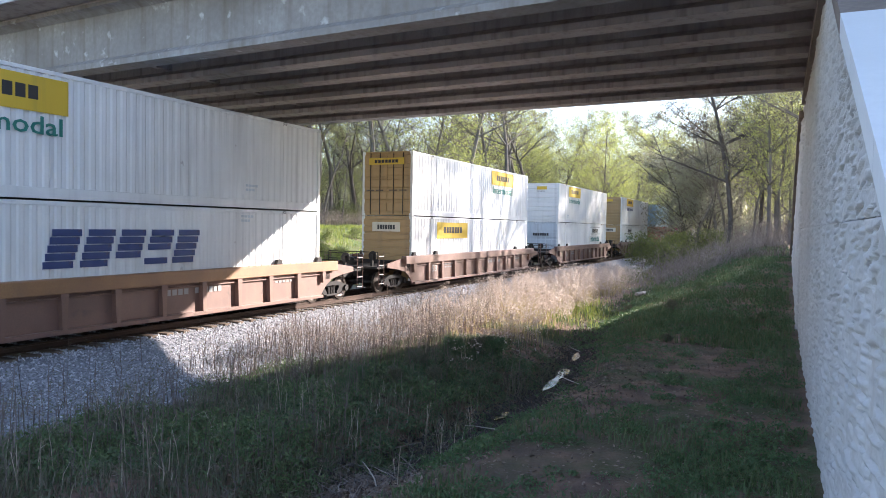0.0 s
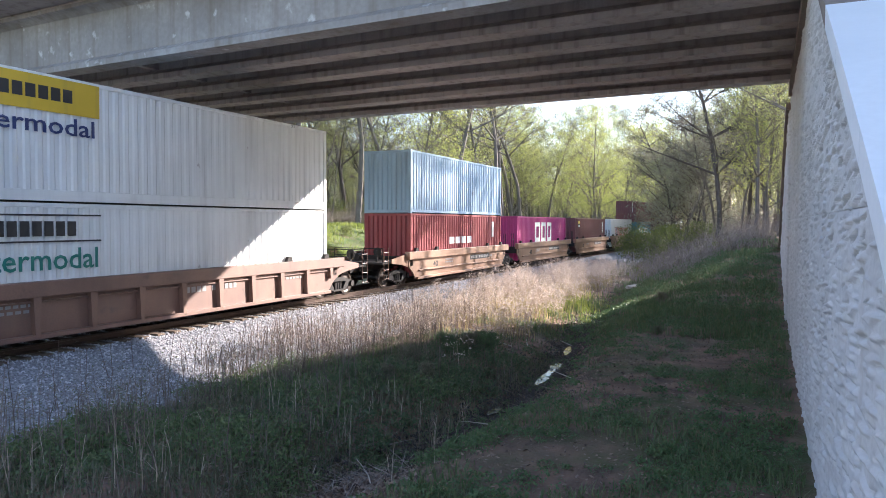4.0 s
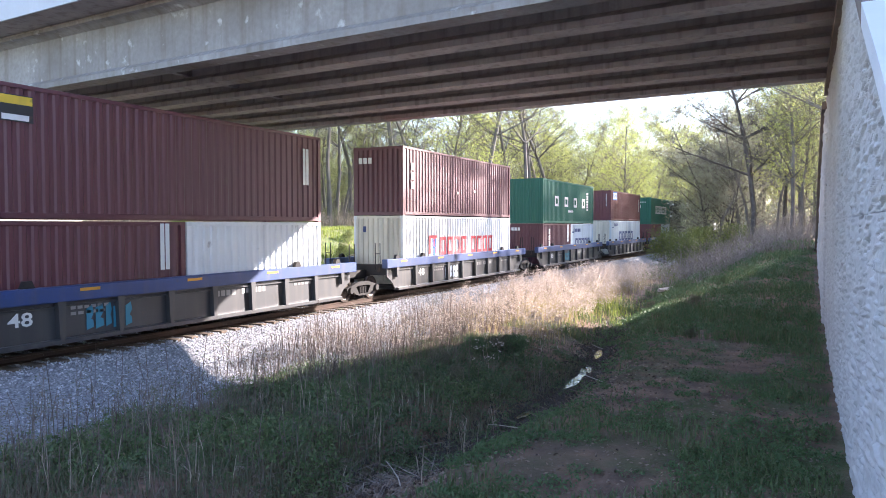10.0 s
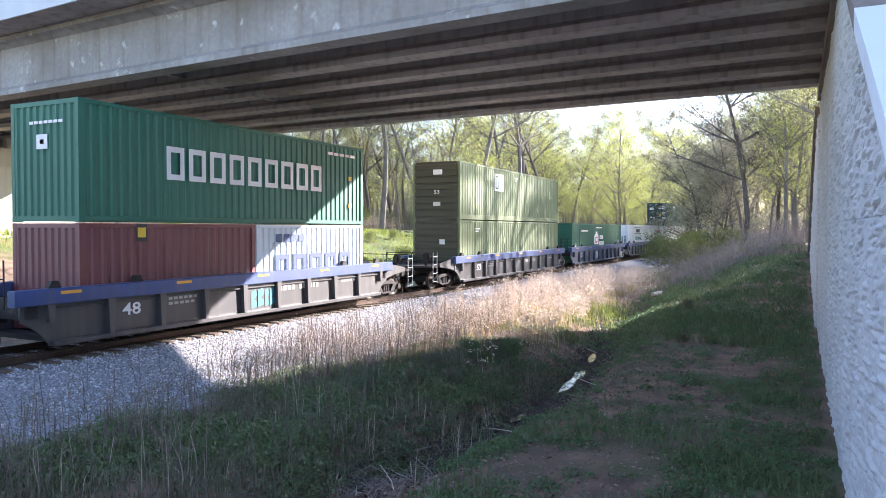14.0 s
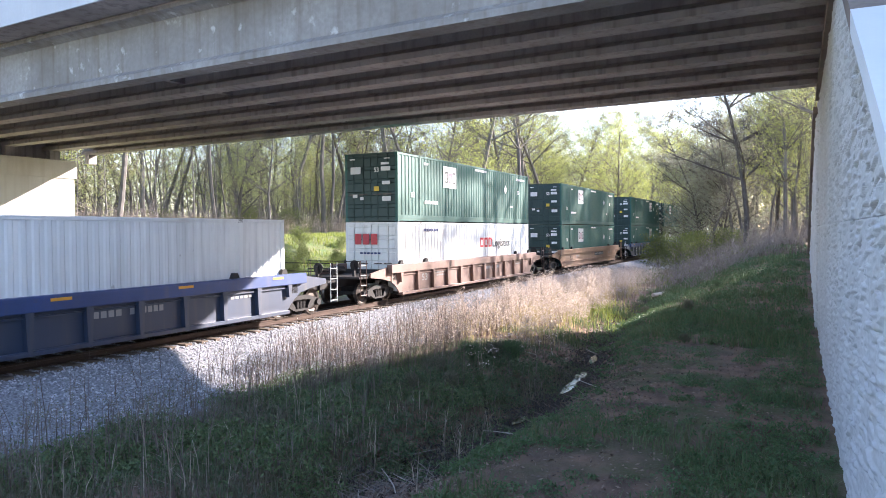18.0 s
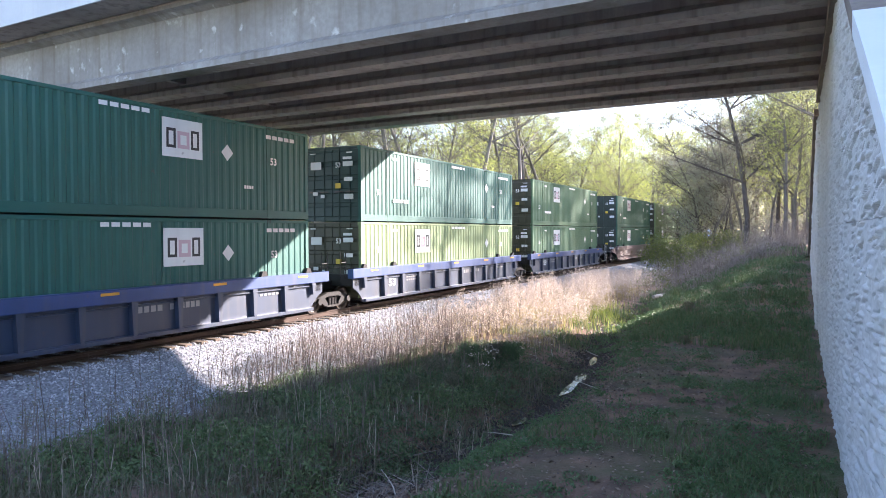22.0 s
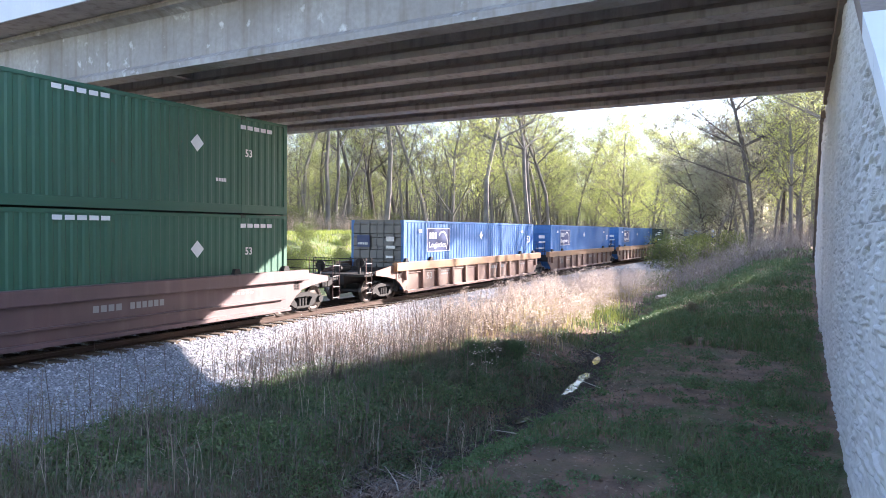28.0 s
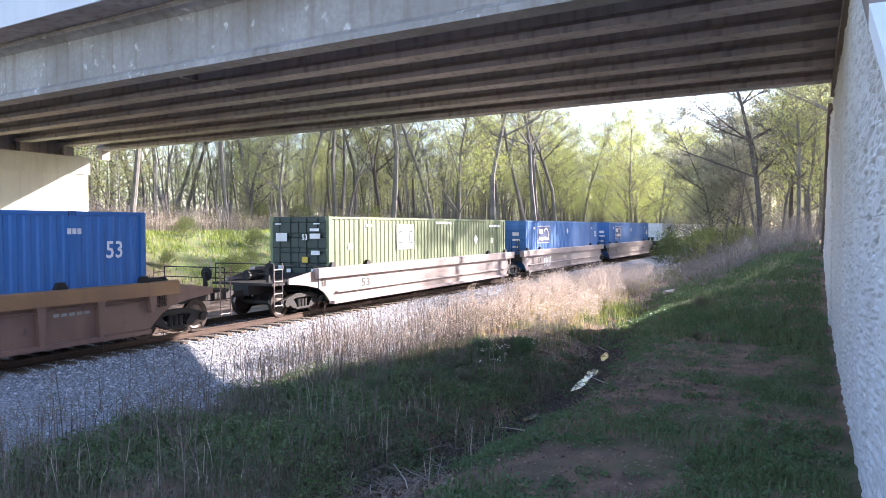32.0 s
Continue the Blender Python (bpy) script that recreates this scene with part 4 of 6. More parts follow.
container(273.48, 1, L53, H6, OLIVE, "olive green ribbed long container with a pale panel", end="front", end_paint=OLIVE_SHADED, marks=small_panel(1) + fine_print((7.6, 5.75)), end_marks=[("rect", W_, 0.15, -0.35, 2.25, 2.5), ("text", W_, 0.1, -0.2, 1.3, 1.5, "53"), ("rect", W_, 0.15, -0.25, 0.7, 0.9)])
container(293.21, 0, L53, H6, DEEP_GREEN, "deep green ribbed long container with a white house emblem", end="door", marks=[("rect", W_, 6.32, 7.68, 1.58, 2.30), ("rects", W_, [(6.5, 7.5, 2.30, 2.46), (6.75, 7.25, 2.46, 2.62)]), ("rects", BAR_RED, [(6.66, 7.34, 1.72, 2.2)]), ("bars", W_, 3, 8.1, 9.2, 2.0, 2.32), ("bars", W_, 5, 7.85, 9.5, 1.5, 1.82), ("bars", W_, 7, 2.4, 4.3, 2.62, 2.76), ("bars", W_, 6, 6.9, 8.8, 2.90, 2.98), ("text", W_, "53", 0.6, 1.0, 1.5, 1.75), ("text", W_, "53", 14.8, 15.2, 1.62, 1.85)])
container(312.75, 0, L53, H6, WHITE, "white ribbed long container with framed dark bars and teal word", end="front", marks=outline_banner(2.8, 2.36) + fine_print((2.0, 2.95), material=GREY_WHITE), end_marks=[("bars", K_, 0.5, -0.3, 2.3, 2.42, 6), ("bars", K_, 0.3, -0.55, 2.15, 2.2, 5)])
container(336.32, 0, L53, H6, WHITE, "white ribbed long container with red bars and a dark word", end="door", marks=[("bars", BAR_RED, 3, 8.62, 10.2, 2.0, 2.5), ("text", K_, "Logistics", 10.35, 12.9, 2.0, 2.45), ("bars", NAVY, 6, 2.3, 3.7, 2.85, 2.97)], end_marks=[("bars", BAR_RED, 0.75, -0.35, 1.95, 2.4, 3), ("bars", NAVY, 0.5, -0.5, 1.55, 1.62, 6)])
container(336.32, 1, L53, H6, TEAL, "dark green ribbed long container with a white panel", end="door", end_paint=TEAL_SHADED, marks=panel_marks(1), end_marks=PANEL_END)
# body colour to its darker near-end copy, shade painted in
SHADED_ENDS = {TEAL.name: TEAL_SHADED, LIME.name: OLIVE_SHADED, FADED.name: GREEN_SHADED, MOSSY.name: OLIVE_SHADED}
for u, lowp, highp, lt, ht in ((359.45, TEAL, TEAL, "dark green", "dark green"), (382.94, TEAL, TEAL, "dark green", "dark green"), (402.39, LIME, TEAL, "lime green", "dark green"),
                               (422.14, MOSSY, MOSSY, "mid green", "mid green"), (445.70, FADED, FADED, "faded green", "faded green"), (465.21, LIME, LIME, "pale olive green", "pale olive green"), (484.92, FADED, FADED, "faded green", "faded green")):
    container(u, 0, L53, H6, lowp, lt + " ribbed long container with white panel and numbers", end="door", end_paint=SHADED_ENDS.get(lowp.name), marks=panel_marks(0, 9.9 if u == 382.94 else 4.3), end_marks=PANEL_END)
    container(u, 1, L53, H6, highp, ht + " ribbed long container with white panel and numbers", end="door", end_paint=SHADED_ENDS.get(highp.name), marks=panel_marks(1, 9.9 if u == 382.94 else 4.3), end_marks=PANEL_END)
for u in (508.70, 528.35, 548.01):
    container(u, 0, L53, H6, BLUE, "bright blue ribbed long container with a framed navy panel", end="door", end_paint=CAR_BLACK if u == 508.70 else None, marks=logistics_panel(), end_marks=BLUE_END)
container(571.91, 0, L53, H6, OLIVE, "olive green ribbed long container with a white panel", end="door", end_paint=GREEN_SHADED, marks=panel_marks(0, 4.6), end_marks=PANEL_END)
for u in (591.3, 610.9):
    container(u, 0, L53, H6, BLUE, "bright blue ribbed long container with a framed navy panel", end="door", marks=logistics_panel(), end_marks=BLUE_END)
for u in (634.6, 654.2):
    container(u, 0, L53, H6, WHITE, "white ribbed long container", end="door", marks=outline_banner(2.8, 2.36))


# ---- well cars ----
def wheelset(parent, x):
    def wheel():
        g = Geo()
        prof = [(0.10, -0.07), (0.12, 0.07), (0.32, 0.03), (0.36, 0.07), (0.42, 0.065), (0.425, -0.045), (0.45, -0.06), (0.45, -0.075), (0.36, -0.07), (0.30, -0.035)]
        n = 20
        vs = [(r * math.cos(math.tau * i / n), w, 0.42 + r * math.sin(math.tau * i / n)) for i in range(n) for r, w in prof]
        m = len(prof)
        g.add(vs, [(i * m + j, i * m + (j + 1) % m, ((i + 1) % n) * m + (j + 1) % m, ((i + 1) % n) * m + j) for i in range(n) for j in range(m)])
        return g
    for s in (-1, 1):
        w = part("wheel", wheel, TREAD, parent, key="wheel", at=(x, s * 0.753, 0))
        w.rotation_euler = (0, 0, math.pi if s > 0 else 0)
    part("axle", lambda: Geo().tube((0, -1.0, 0.42), (0, 1.0, 0.42), 0.075, 0.075, 10), STEEL, parent, key="axle", at=(x, 0, 0))


def bogie(parent, x):
    t = part("truck", lambda: Geo().box(-0.16, 0.16, -0.95, 0.95, 0.36, 0.62).tube((0, 0, 0.60), (0, 0, 0.72), 0.22, 0.22, 12), STEEL, parent, "dark cast-steel truck with four wheels", key="bolster", at=(x, 0, 0))
    for e in (-0.89, 0.89):
        wheelset(t, e)

    def frame_side():
        g = Geo()
        y0, y1 = -0.07, 0.07
        g.prism([(-1.12, 0.36), (-0.72, 0.36), (-0.46, 0.22), (-0.34, 0.22), (-0.34, 0.32), (-0.50, 0.52), (-0.30, 0.56), (0.30, 0.56), (0.50, 0.52), (0.34, 0.32), (0.34, 0.22), (0.46, 0.22), (0.72, 0.36), (1.12, 0.36),
                 (1.12, 0.50), (0.80, 0.58), (0.35, 0.70), (-0.35, 0.70), (-0.80, 0.58), (-1.12, 0.50)], "y", y0, y1)
        g.box(-0.36, 0.36, y0, y1, 0.18, 0.25)
        return g

    for s in (-1, 1):
        f = part("side_frame", frame_side, STEEL, t, key="sideframe", at=(0, s * 1.0, 0))
        for a in (-0.17, 0.0, 0.17):
            part("spring", lambda: Geo().tube((0, 0, 0.25), (0, 0, 0.50), 0.07, 0.07, 8), STEEL, t, key="spring", at=(a, s * 1.0, 0))
        for e in (-0.89, 0.89):
            part("bearing", lambda: Geo().tube((0, -0.09, 0.42), (0, 0.09, 0.42), 0.12, 0.12, 10), STEEL, t, key="bearing", at=(e, s * 1.06, 0))
    return t


def well_car(centre, hs, near_end, far_end, style, label, body, chord=None, graffiti=None, number="53", ticks=None):
    """One unit of a stack car. near_end and far_end: 'coupler' for a free end, or the length to the joint; the unit carries the joint truck of its far end."""
    car = thing("well_car", label, "rail car", "cars of the train")
    MOVING.append((car, centre, 0.0))
    chord = chord or body
    yo = 1.36
    for s in (-1, 1):
        y0, y1 = (s * yo, s * (yo - 0.05)) if s < 0 else (s * (yo - 0.05), s * yo)
        a, b = -hs, hs
        low = 0.24
        # side plate with its cut-away ends over the trucks
        poly = [(a - 0.05, 0.80), (a + 0.22, 0.66), (a + 0.45, 0.46), (a + 0.65, low), (b - 0.65, low), (b - 0.45, 0.46), (b - 0.22, 0.66), (b + 0.05, 0.80), (b + 0.05, 1.30), (a - 0.05, 1.30)]
        part("side_plate", lambda: Geo().prism(poly, "y", y0, y1), body, car, key=("plate", hs, s))
        yy = (-yo - 0.15, -yo + 0.10) if s < 0 else (yo - 0.10, yo + 0.15)
        ch = part("top_chord", lambda: Geo().soft_box(a - 0.25, b + 0.25, yy[0], yy[1], 1.15, 1.50, 0.02), chord, car, key=("chord", hs, s))
        part("bottom_chord", lambda: Geo().soft_box(a + 0.64, b - 0.64, yy[0] + 0.01, yy[1] - 0.01, low - 0.02, low + 0.09, 0.015), body, car, key=("bchord", hs, s))
        if style == "ribbed":
            part("hook_strip", lambda: Geo().soft_box(a + 0.7, b - 0.7, -0.035, 0.035, 1.03, 1.07, 0.008), body, car, key=("hook", hs), at=(0, s * (yo + 0.035), 0))
            n = int((2 * hs - 1.2) / 1.46)
            for i in range(n + 1):
                x = -hs + 0.6 + (2 * hs - 1.2) * i / n
                z0 = low + 0.02 if abs(x) < hs - 1.1 else 0.76
                part("rib", lambda: Geo().prism([(-0.055, z0), (0.055, z0), (0.10, 1.16), (-0.10, 1.16)], "y", -0.14, 0.0), body, car, key=("rib", z0), at=(x, s * yo + (0.0 if s < 0 else 0.14), 0))
        else:
            part("rub_strip", lambda: Geo().soft_box(a + 0.9, b - 0.9, yy[0] + 0.03, yy[1] - 0.03, 0.60, 0.65, 0.01), body, car, key=("strip", hs, s))
            for i in range(6):
                part("foot_bracket", lambda: Geo().box(-0.12, 0.12, -0.02, 0.02, -0.05, 0.03), STEEL, car, key="foot", at=(-hs + 1.9 + (2 * hs - 3.8) * i / 5, s * yo, low - 0.03))
        if ticks:
            for k in (-0.86, -0.42, 0.0, 0.42, 0.86):
                part("reflector", lambda: Geo().box(-0.26, 0.26, -0.004, 0.004, -0.035, 0.035), ORANGE, car, key="reflector", at=(k * hs, s * (yo + 0.155), 1.40))
    part("well_floor", lambda: Geo().box(-hs + 1.0, hs - 1.0, -1.3, 1.3, 0.22, 0.33), STEEL, car, key=("wfloor", hs))
    for e, end in ((-1, near_end), (1, far_end)):
        free = end == "coupler"
        reach = hs + (2.35 if free else end - hs - 0.06)
        a = hs - 0.35
        # centre sill and end deck over the truck
        def deck():
            g = Geo()
            g.box(min(e * a, e * reach), max(e * a, e * reach), -0.32, 0.32, 0.72, 1.06)
            g.box(min(e * a, e * (a + 0.3)), max(e * a, e * (a + 0.3)), -1.36, 1.36, 0.85, 1.28)
            if free:
                g.prism([(e * a, -1.36), (e * (hs + 1.1), -1.25), (e * (hs + 2.3), -1.25), (e * (hs + 2.3), 1.25), (e * (hs + 1.1), 1.25), (e * a, 1.36)] if e > 0 else
                        [(e * a, 1.36), (e * (hs + 1.1), 1.25), (e * (hs + 2.3), 1.25), (e * (hs + 2.3), -1.25), (e * (hs + 1.1), -1.25), (e * a, -1.36)], "z", 1.04, 1.12)
            return g
        part("end_platform", deck, STEEL, car, key=("deck", hs, e, free, reach))
        if free:
            bogie(car, e * (hs + 0.55))
            rail = BAR_WHITE if body in (CAR_BLACK, CAR_BLUE) else body
            for s in (-1, 1):
                part("end_plate", lambda: Geo().prism([(0, 0.80), (0.75, 0.95), (1.65, 1.05), (1.65, 1.22), (0, 1.45)] if e > 0 else [(0, 0.80), (0, 1.45), (-1.65, 1.22), (-1.65, 1.05), (-0.75, 0.95)], "y", -0.03, 0.03), body, car, key=("eplate", e), at=(e * (hs - 0.05), s * 1.30, 0))
                lad = part("ladder", lambda: Geo().tube((-0.2, 0, 0.35), (-0.2, 0, 1.75), 0.016, 0.016, 5).tube((0.2, 0, 0.35), (0.2, 0, 1.75), 0.016, 0.016, 5), rail, car, key="ladder", at=(e * (hs + 2.1), s * 1.32, 0))
                for z in (0.42, 0.80, 1.18, 1.55):
                    part("rung", lambda: Geo().tube((-0.2, 0, 0), (0.2, 0, 0), 0.014, 0.014, 5), rail, lad, key="rung", at=(0, 0, z))
            part("hand_rail", lambda: Geo().tube((0, -1.2, 1.12), (0, -1.2, 1.72), 0.018, 0.018, 5).tube((0, 1.2, 1.12), (0, 1.2, 1.72), 0.018, 0.018, 5).tube((0, -1.2, 1.72), (0, 1.2, 1.72), 0.018, 0.018, 5).tube((0, -1.2, 1.42), (0, 1.2, 1.42), 0.016, 0.016, 5), STEEL, car, key="handrail", at=(e * (hs + 2.2), 0, 0))
            part("coupler", lambda: Geo().box(-0.5, 0.35, -0.09, 0.09, 0.70, 0.88).soft_box(0.30, 0.62, -0.17, 0.17, 0.66, 0.94, 0.04), STEEL, car, key="coupler", at=(e * (hs + 2.55), 0, 0)).rotation_euler = (0, 0, 0 if e > 0 else math.pi)
            b = part("brake_stand", lambda: Geo().box(-0.04, 0.04, -0.05, 0.05, 1.1, 1.62), STEEL, car, key="bstand", at=(e * (hs + 1.9), -0.75, 0))
            part("brake_wheel", lambda: Geo().tube((0.04, 0, 1.55), (0.07, 0, 1.55), 0.2, 0.2, 14), STEEL, b, key="bwheel")
            part("brake_cylinder", lambda: Geo().tube((-0.35, 0, 1.30), (0.35, 0, 1.30), 0.17, 0.17, 10), STEEL, car, key="bcyl", at=(e * (hs + 1.2), 0.5, 0))
        else:
            if e > 0:
                bogie(car, end)
            for s in (-1, 1):
                part("grab_iron", lambda: Geo().tube((0, 0, 1.1), (0, 0, 2.15), 0.02, 0.02, 5).tube((0.35, 0, 1.1), (0.35, 0, 2.15), 0.02, 0.02, 5).tube((0, 0, 1.75), (0.35, 0, 1.75), 0.016, 0.016, 5), STEEL, car, key="grab", at=(e * (hs + 0.45) - 0.17, s * 1.18, 0))
        # raised guides at the well's ends
        for s in (-1, 1):
            part("corner_guide", lambda: Geo().prism([(-0.16, 1.5), (0.16, 1.5), (0.08, 1.66), (-0.08, 1.66)], "y", -0.06, 0.06), STEEL, car, key="guide", at=(e * (hs - 0.75), s * (yo - 0.02), 0))
            part("corner_guide", lambda: Geo().prism([(-0.16, 1.5), (0.16, 1.5), (0.08, 1.66), (-0.08, 1.66)], "y", -0.06, 0.06), STEEL, car, key="guide", at=(e * (hs - 3.0), s * (yo - 0.02), 0))
    ys = -yo - 0.012
    if style == "smooth":
        ys = -yo - 0.004
    if number:
        word(number, 0.42, BLACK if style == "smooth" else (DIM_MARK if body is CAR_RUST else W_), car, -hs + 2.55, ys, 0.70, 0.55)
    if body is CAR_OCHRE:
        plates("mark_plate", [(0.8, 3.7, 0.82, 1.08)], BLACK, car, ys)
        plates("reporting_mark", bars(4, 0.95, 1.8, 0.88, 1.02, 0.35) + bars(6, 2.1, 3.5, 0.88, 1.02, 0.35), DIM_MARK, car, ys - 0.005)
    else:
        plates("reporting_mark", bars(4, 0.9, 1.7, 0.84, 1.00, 0.35) + bars(6, 1.95, 3.0, 0.84, 1.00, 0.35), DIM_MARK, car, ys)
    plates("data_mark", bars(6, -hs + 4.0, -hs + 5.0, 0.95, 1.02, 0.4) + bars(5, -hs + 4.0, -hs + 4.9, 0.82, 0.89, 0.4) + bars(5, hs - 3.2, hs - 2.3, 0.9, 0.97, 0.4), DIM_MARK, car, ys)
    if graffiti:
        g = Geo()
        rnd = random.Random(int(centre))
        x = graffiti[1]
        for i in range(5):
            w = rnd.uniform(0.14, 0.3)
            zc = 0.72 + rnd.uniform(-0.05, 0.05)
            g.prism([(x, zc - 0.28), (x + w, zc - 0.22), (x + w * 0.9, zc - 0.06), (x + 0.12, zc - 0.02), (x + w, zc + 0.12), (x + w * 0.8, zc + 0.30), (x, zc + 0.22)], "y", ys - 0.004, ys)
            x += w + 0.05
        tagged(part("graffiti", g, graffiti[0], car, "sprayed graffiti shapes"), kind="stuff")
    return car


C53, C40 = L53 / 2, L40 / 2
for u, ch in ((5.41, CHORD_TAN), (28.69, None), (52.07, None), (75.40, None)):
    well_car(u + C53, 8.7, "coupler", "coupler", "ribbed", "rust-brown ribbed single well car carrying two stacked containers", CAR_RUST, ch)
us = (98.58, 114.01, 129.33, 144.69, 159.91)
for i, u in enumerate(us):
    well_car(u + C40, 6.5, "coupler" if i == 0 else 7.65, "coupler" if i == 4 else 7.65, "smooth", "ochre smooth-sided well car unit with rusty streaks", CAR_OCHRE, None, number="40")
us = (180.64, 198.55, 216.57, 234.55, 252.61)
for i, u in enumerate(us):
    well_car(u + C40, 7.6, "coupler" if i == 0 else 9.0, "coupler" if i == 4 else 9.0, "ribbed", "black ribbed well car unit with a blue top chord", CAR_BLACK, CHORD_BLUE, (SHIPBLUE if i % 2 == 0 else GREY_WHITE, -3.2 + i * 0.7) if i != 3 else None, number="48", ticks=True)
for k, us in enumerate(((273.48, 293.21, 312.75), (382.94, 402.39, 422.14))):
    for i, u in enumerate(us):
        well_car(u + C53, 8.7, "coupler" if i == 0 else 9.83, "coupler" if i == 2 else 9.83, "ribbed", "navy ribbed well car unit with blue top chord and orange reflectors", CAR_BLUE if i + k else CAR_BLACK, CHORD_BLUE, (GREY_WHITE, -1.5) if u == 293.21 else None, ticks=True)
well_car(336.32 + C53, 8.7, "coupler", "coupler", "ribbed", "rust-brown ribbed single well car carrying two stacked containers", CAR_RUST)
well_car(359.45 + C53, 8.7, "coupler", "coupler", "smooth", "orange-brown smooth-sided single well car", CAR_OCHRE)
us = (445.70, 465.21, 484.92)
for i, u in enumerate(us):
    well_car(u + C53, 8.7, "coupler" if i == 0 else 9.83, "coupler" if i == 2 else 9.83, "smooth", "maroon smooth-sided well car unit with small white marks", CAR_MAROON)
us = (508.70, 528.35, 548.01)
for i, u in enumerate(us):
    well_car(u + C53, 8.7, "coupler" if i == 0 else 9.83, "coupler" if i == 2 else 9.83, "ribbed", "rust-brown ribbed well car unit with a tan top chord", CAR_RUST, CHORD_TAN)
us = (571.91, 591.3, 610.9)
for i, u in enumerate(us):
    well_car(u + C53, 8.7, "coupler" if i == 0 else 9.83, "coupler" if i == 2 else 9.83, "smooth", "faded grey-brown smooth-sided well car unit with graffiti", CAR_GREY, None, (BAR_WHITE, -5.0) if i == 1 else None)
us = (634.6, 654.2)
for i, u in enumerate(us):
    well_car(u + C53, 8.7, "coupler" if i == 0 else 9.83, "coupler" if i == 1 else 9.83, "smooth", "maroon smooth-sided well car unit", CAR_MAROON)

# ---- trees ----
def grow(seed, height, lean=0.0, spread=0.55, fork=0.35, levels=3, dense=1.0, r0=None):
    """A trunk with limbs: returns the wood and the tips where leaves sit."""
    rnd = random.Random(seed)
    wood, tips = Geo(), []
    r0 = r0 or height * 0.0125

    def limb(p, d, length, r, level):
        n = (6, 3, 2, 1)[level]
        seg = length / n
        for i in range(n):
            d = (d + Vector((rnd.gauss(0, 0.09), rnd.gauss(0, 0.09), rnd.gauss(0, 0.05) + (0.06 if level else 0.0)))).normalized()
            q = p + d * seg
            ra, rb = r * (1 - 0.75 * i / n), r * (1 - 0.75 * (i + 1) / n)
            wood.tube(p, q, ra, rb, 7 if level == 0 else (5 if level == 1 else 3), False)
            p = q
            if level < levels:
                lo = fork if level == 0 else 0.15
                f = (i + 1) / n
                if f >= lo:
                    for _ in range(max(1, round((3 if level == 0 else 2) * dense))):
                        side = Vector((rnd.gauss(0, 1), rnd.gauss(0, 1), 0)).normalized()
                        up = rnd.uniform(0.35, 0.95)
                        nd = (side * (1 if level == 0 else 0.8) + d * up).normalized()
                        limb(p, nd, length * rnd.uniform(0.28, 0.46) * (spread / 0.55) * (1.15 - 0.5 * f), rb * 0.55 + 0.004, level + 1)
            if level >= levels - 1:
                tips.append(tuple(p))
        tips.append(tuple(p))
    limb(Vector((0, 0, -0.2)), Vector((lean, rnd.uniform(-0.04, 0.04), 1)).normalized(), height, r0, 0)
    return wood, tips


def leaves(tips, per_tip, size, spread, seed, material, floor=0.0):
    rng = np.random.default_rng(seed)
    t = np.repeat(np.array(tips), per_tip, axis=0)
    n = len(t)
    c = t + rng.normal(0, spread, (n, 3)) * np.array([1, 1, 0.75])
    c = c[c[:, 2] > floor]
    n = len(c)
    a = rng.normal(0, 1, (n, 3))
    a /= np.linalg.norm(a, axis=1)[:, None]
    b = np.cross(a, rng.normal(0, 1, (n, 3)))
    b /= np.linalg.norm(b, axis=1)[:, None]
    s = (size * rng.uniform(0.55, 1.35, n))[:, None]
    v = np.stack([c - a * s, c + b * s * 0.42 - a * s * 0.1, c + a * s, c - b * s * 0.42 - a * s * 0.1], 1).reshape(-1, 3)
    me = bpy.data.meshes.new("crown")
    me.vertices.add(4 * n)
    me.vertices.foreach_set("co", v.ravel())
    me.loops.add(4 * n)
    me.loops.foreach_set("vertex_index", np.arange(4 * n, dtype=np.int32))
    me.polygons.add(n)
    me.polygons.foreach_set("loop_start", np.arange(0, 4 * n, 4, dtype=np.int32))
    me.update(calc_edges=True)
    me.materials.append(material)
    return me


def fine_twigs(tips, per_tip, length, width, seed):
    """Thin bare twigs standing out from the tips of the limbs."""
    rng = np.random.default_rng(seed)
    t = np.repeat(np.array(tips), per_tip, axis=0)
    n = len(t)
    p = t + rng.normal(0, 0.12, (n, 3))
    d = rng.normal(0, 1, (n, 3)) * np.array([1, 1, 0.6]) + np.array([0, 0, 0.7])
    d /= np.linalg.norm(d, axis=1)[:, None]
    q = p + d * (length * rng.uniform(0.4, 1.3, n))[:, None]
    o = np.cross(d, rng.normal(0, 1, (n, 3)))
    o *= width / np.linalg.norm(o, axis=1)[:, None]
    v = np.stack([p - o, p + o, q], 1).reshape(-1, 3)
    return v.tolist(), [(3 * i, 3 * i + 1, 3 * i + 2) for i in range(n)]


def tree(seed, height, label, bark, leaf, per_tip, size, spread=0.55, fork=0.35, leaf_spread=0.45, levels=3, dense=1.0, lean=0.0, name="tree", category="tree", twigs=2, r0=None):
    wood, tips = grow(seed, height, lean, spread, fork, levels, dense, r0)
    ob = thing(name, label, category, "trees of the wood" if category == "tree" else "bushes")
    if twigs:
        wood.add(*fine_twigs(tips, twigs, height * 0.05, 0.013, seed))
    part("trunk", wood, bark, ob)
    if per_tip:
        crown = new("crown", leaves(tips, per_tip, size, leaf_spread, seed, leaf))
        crown.parent = ob
    return ob


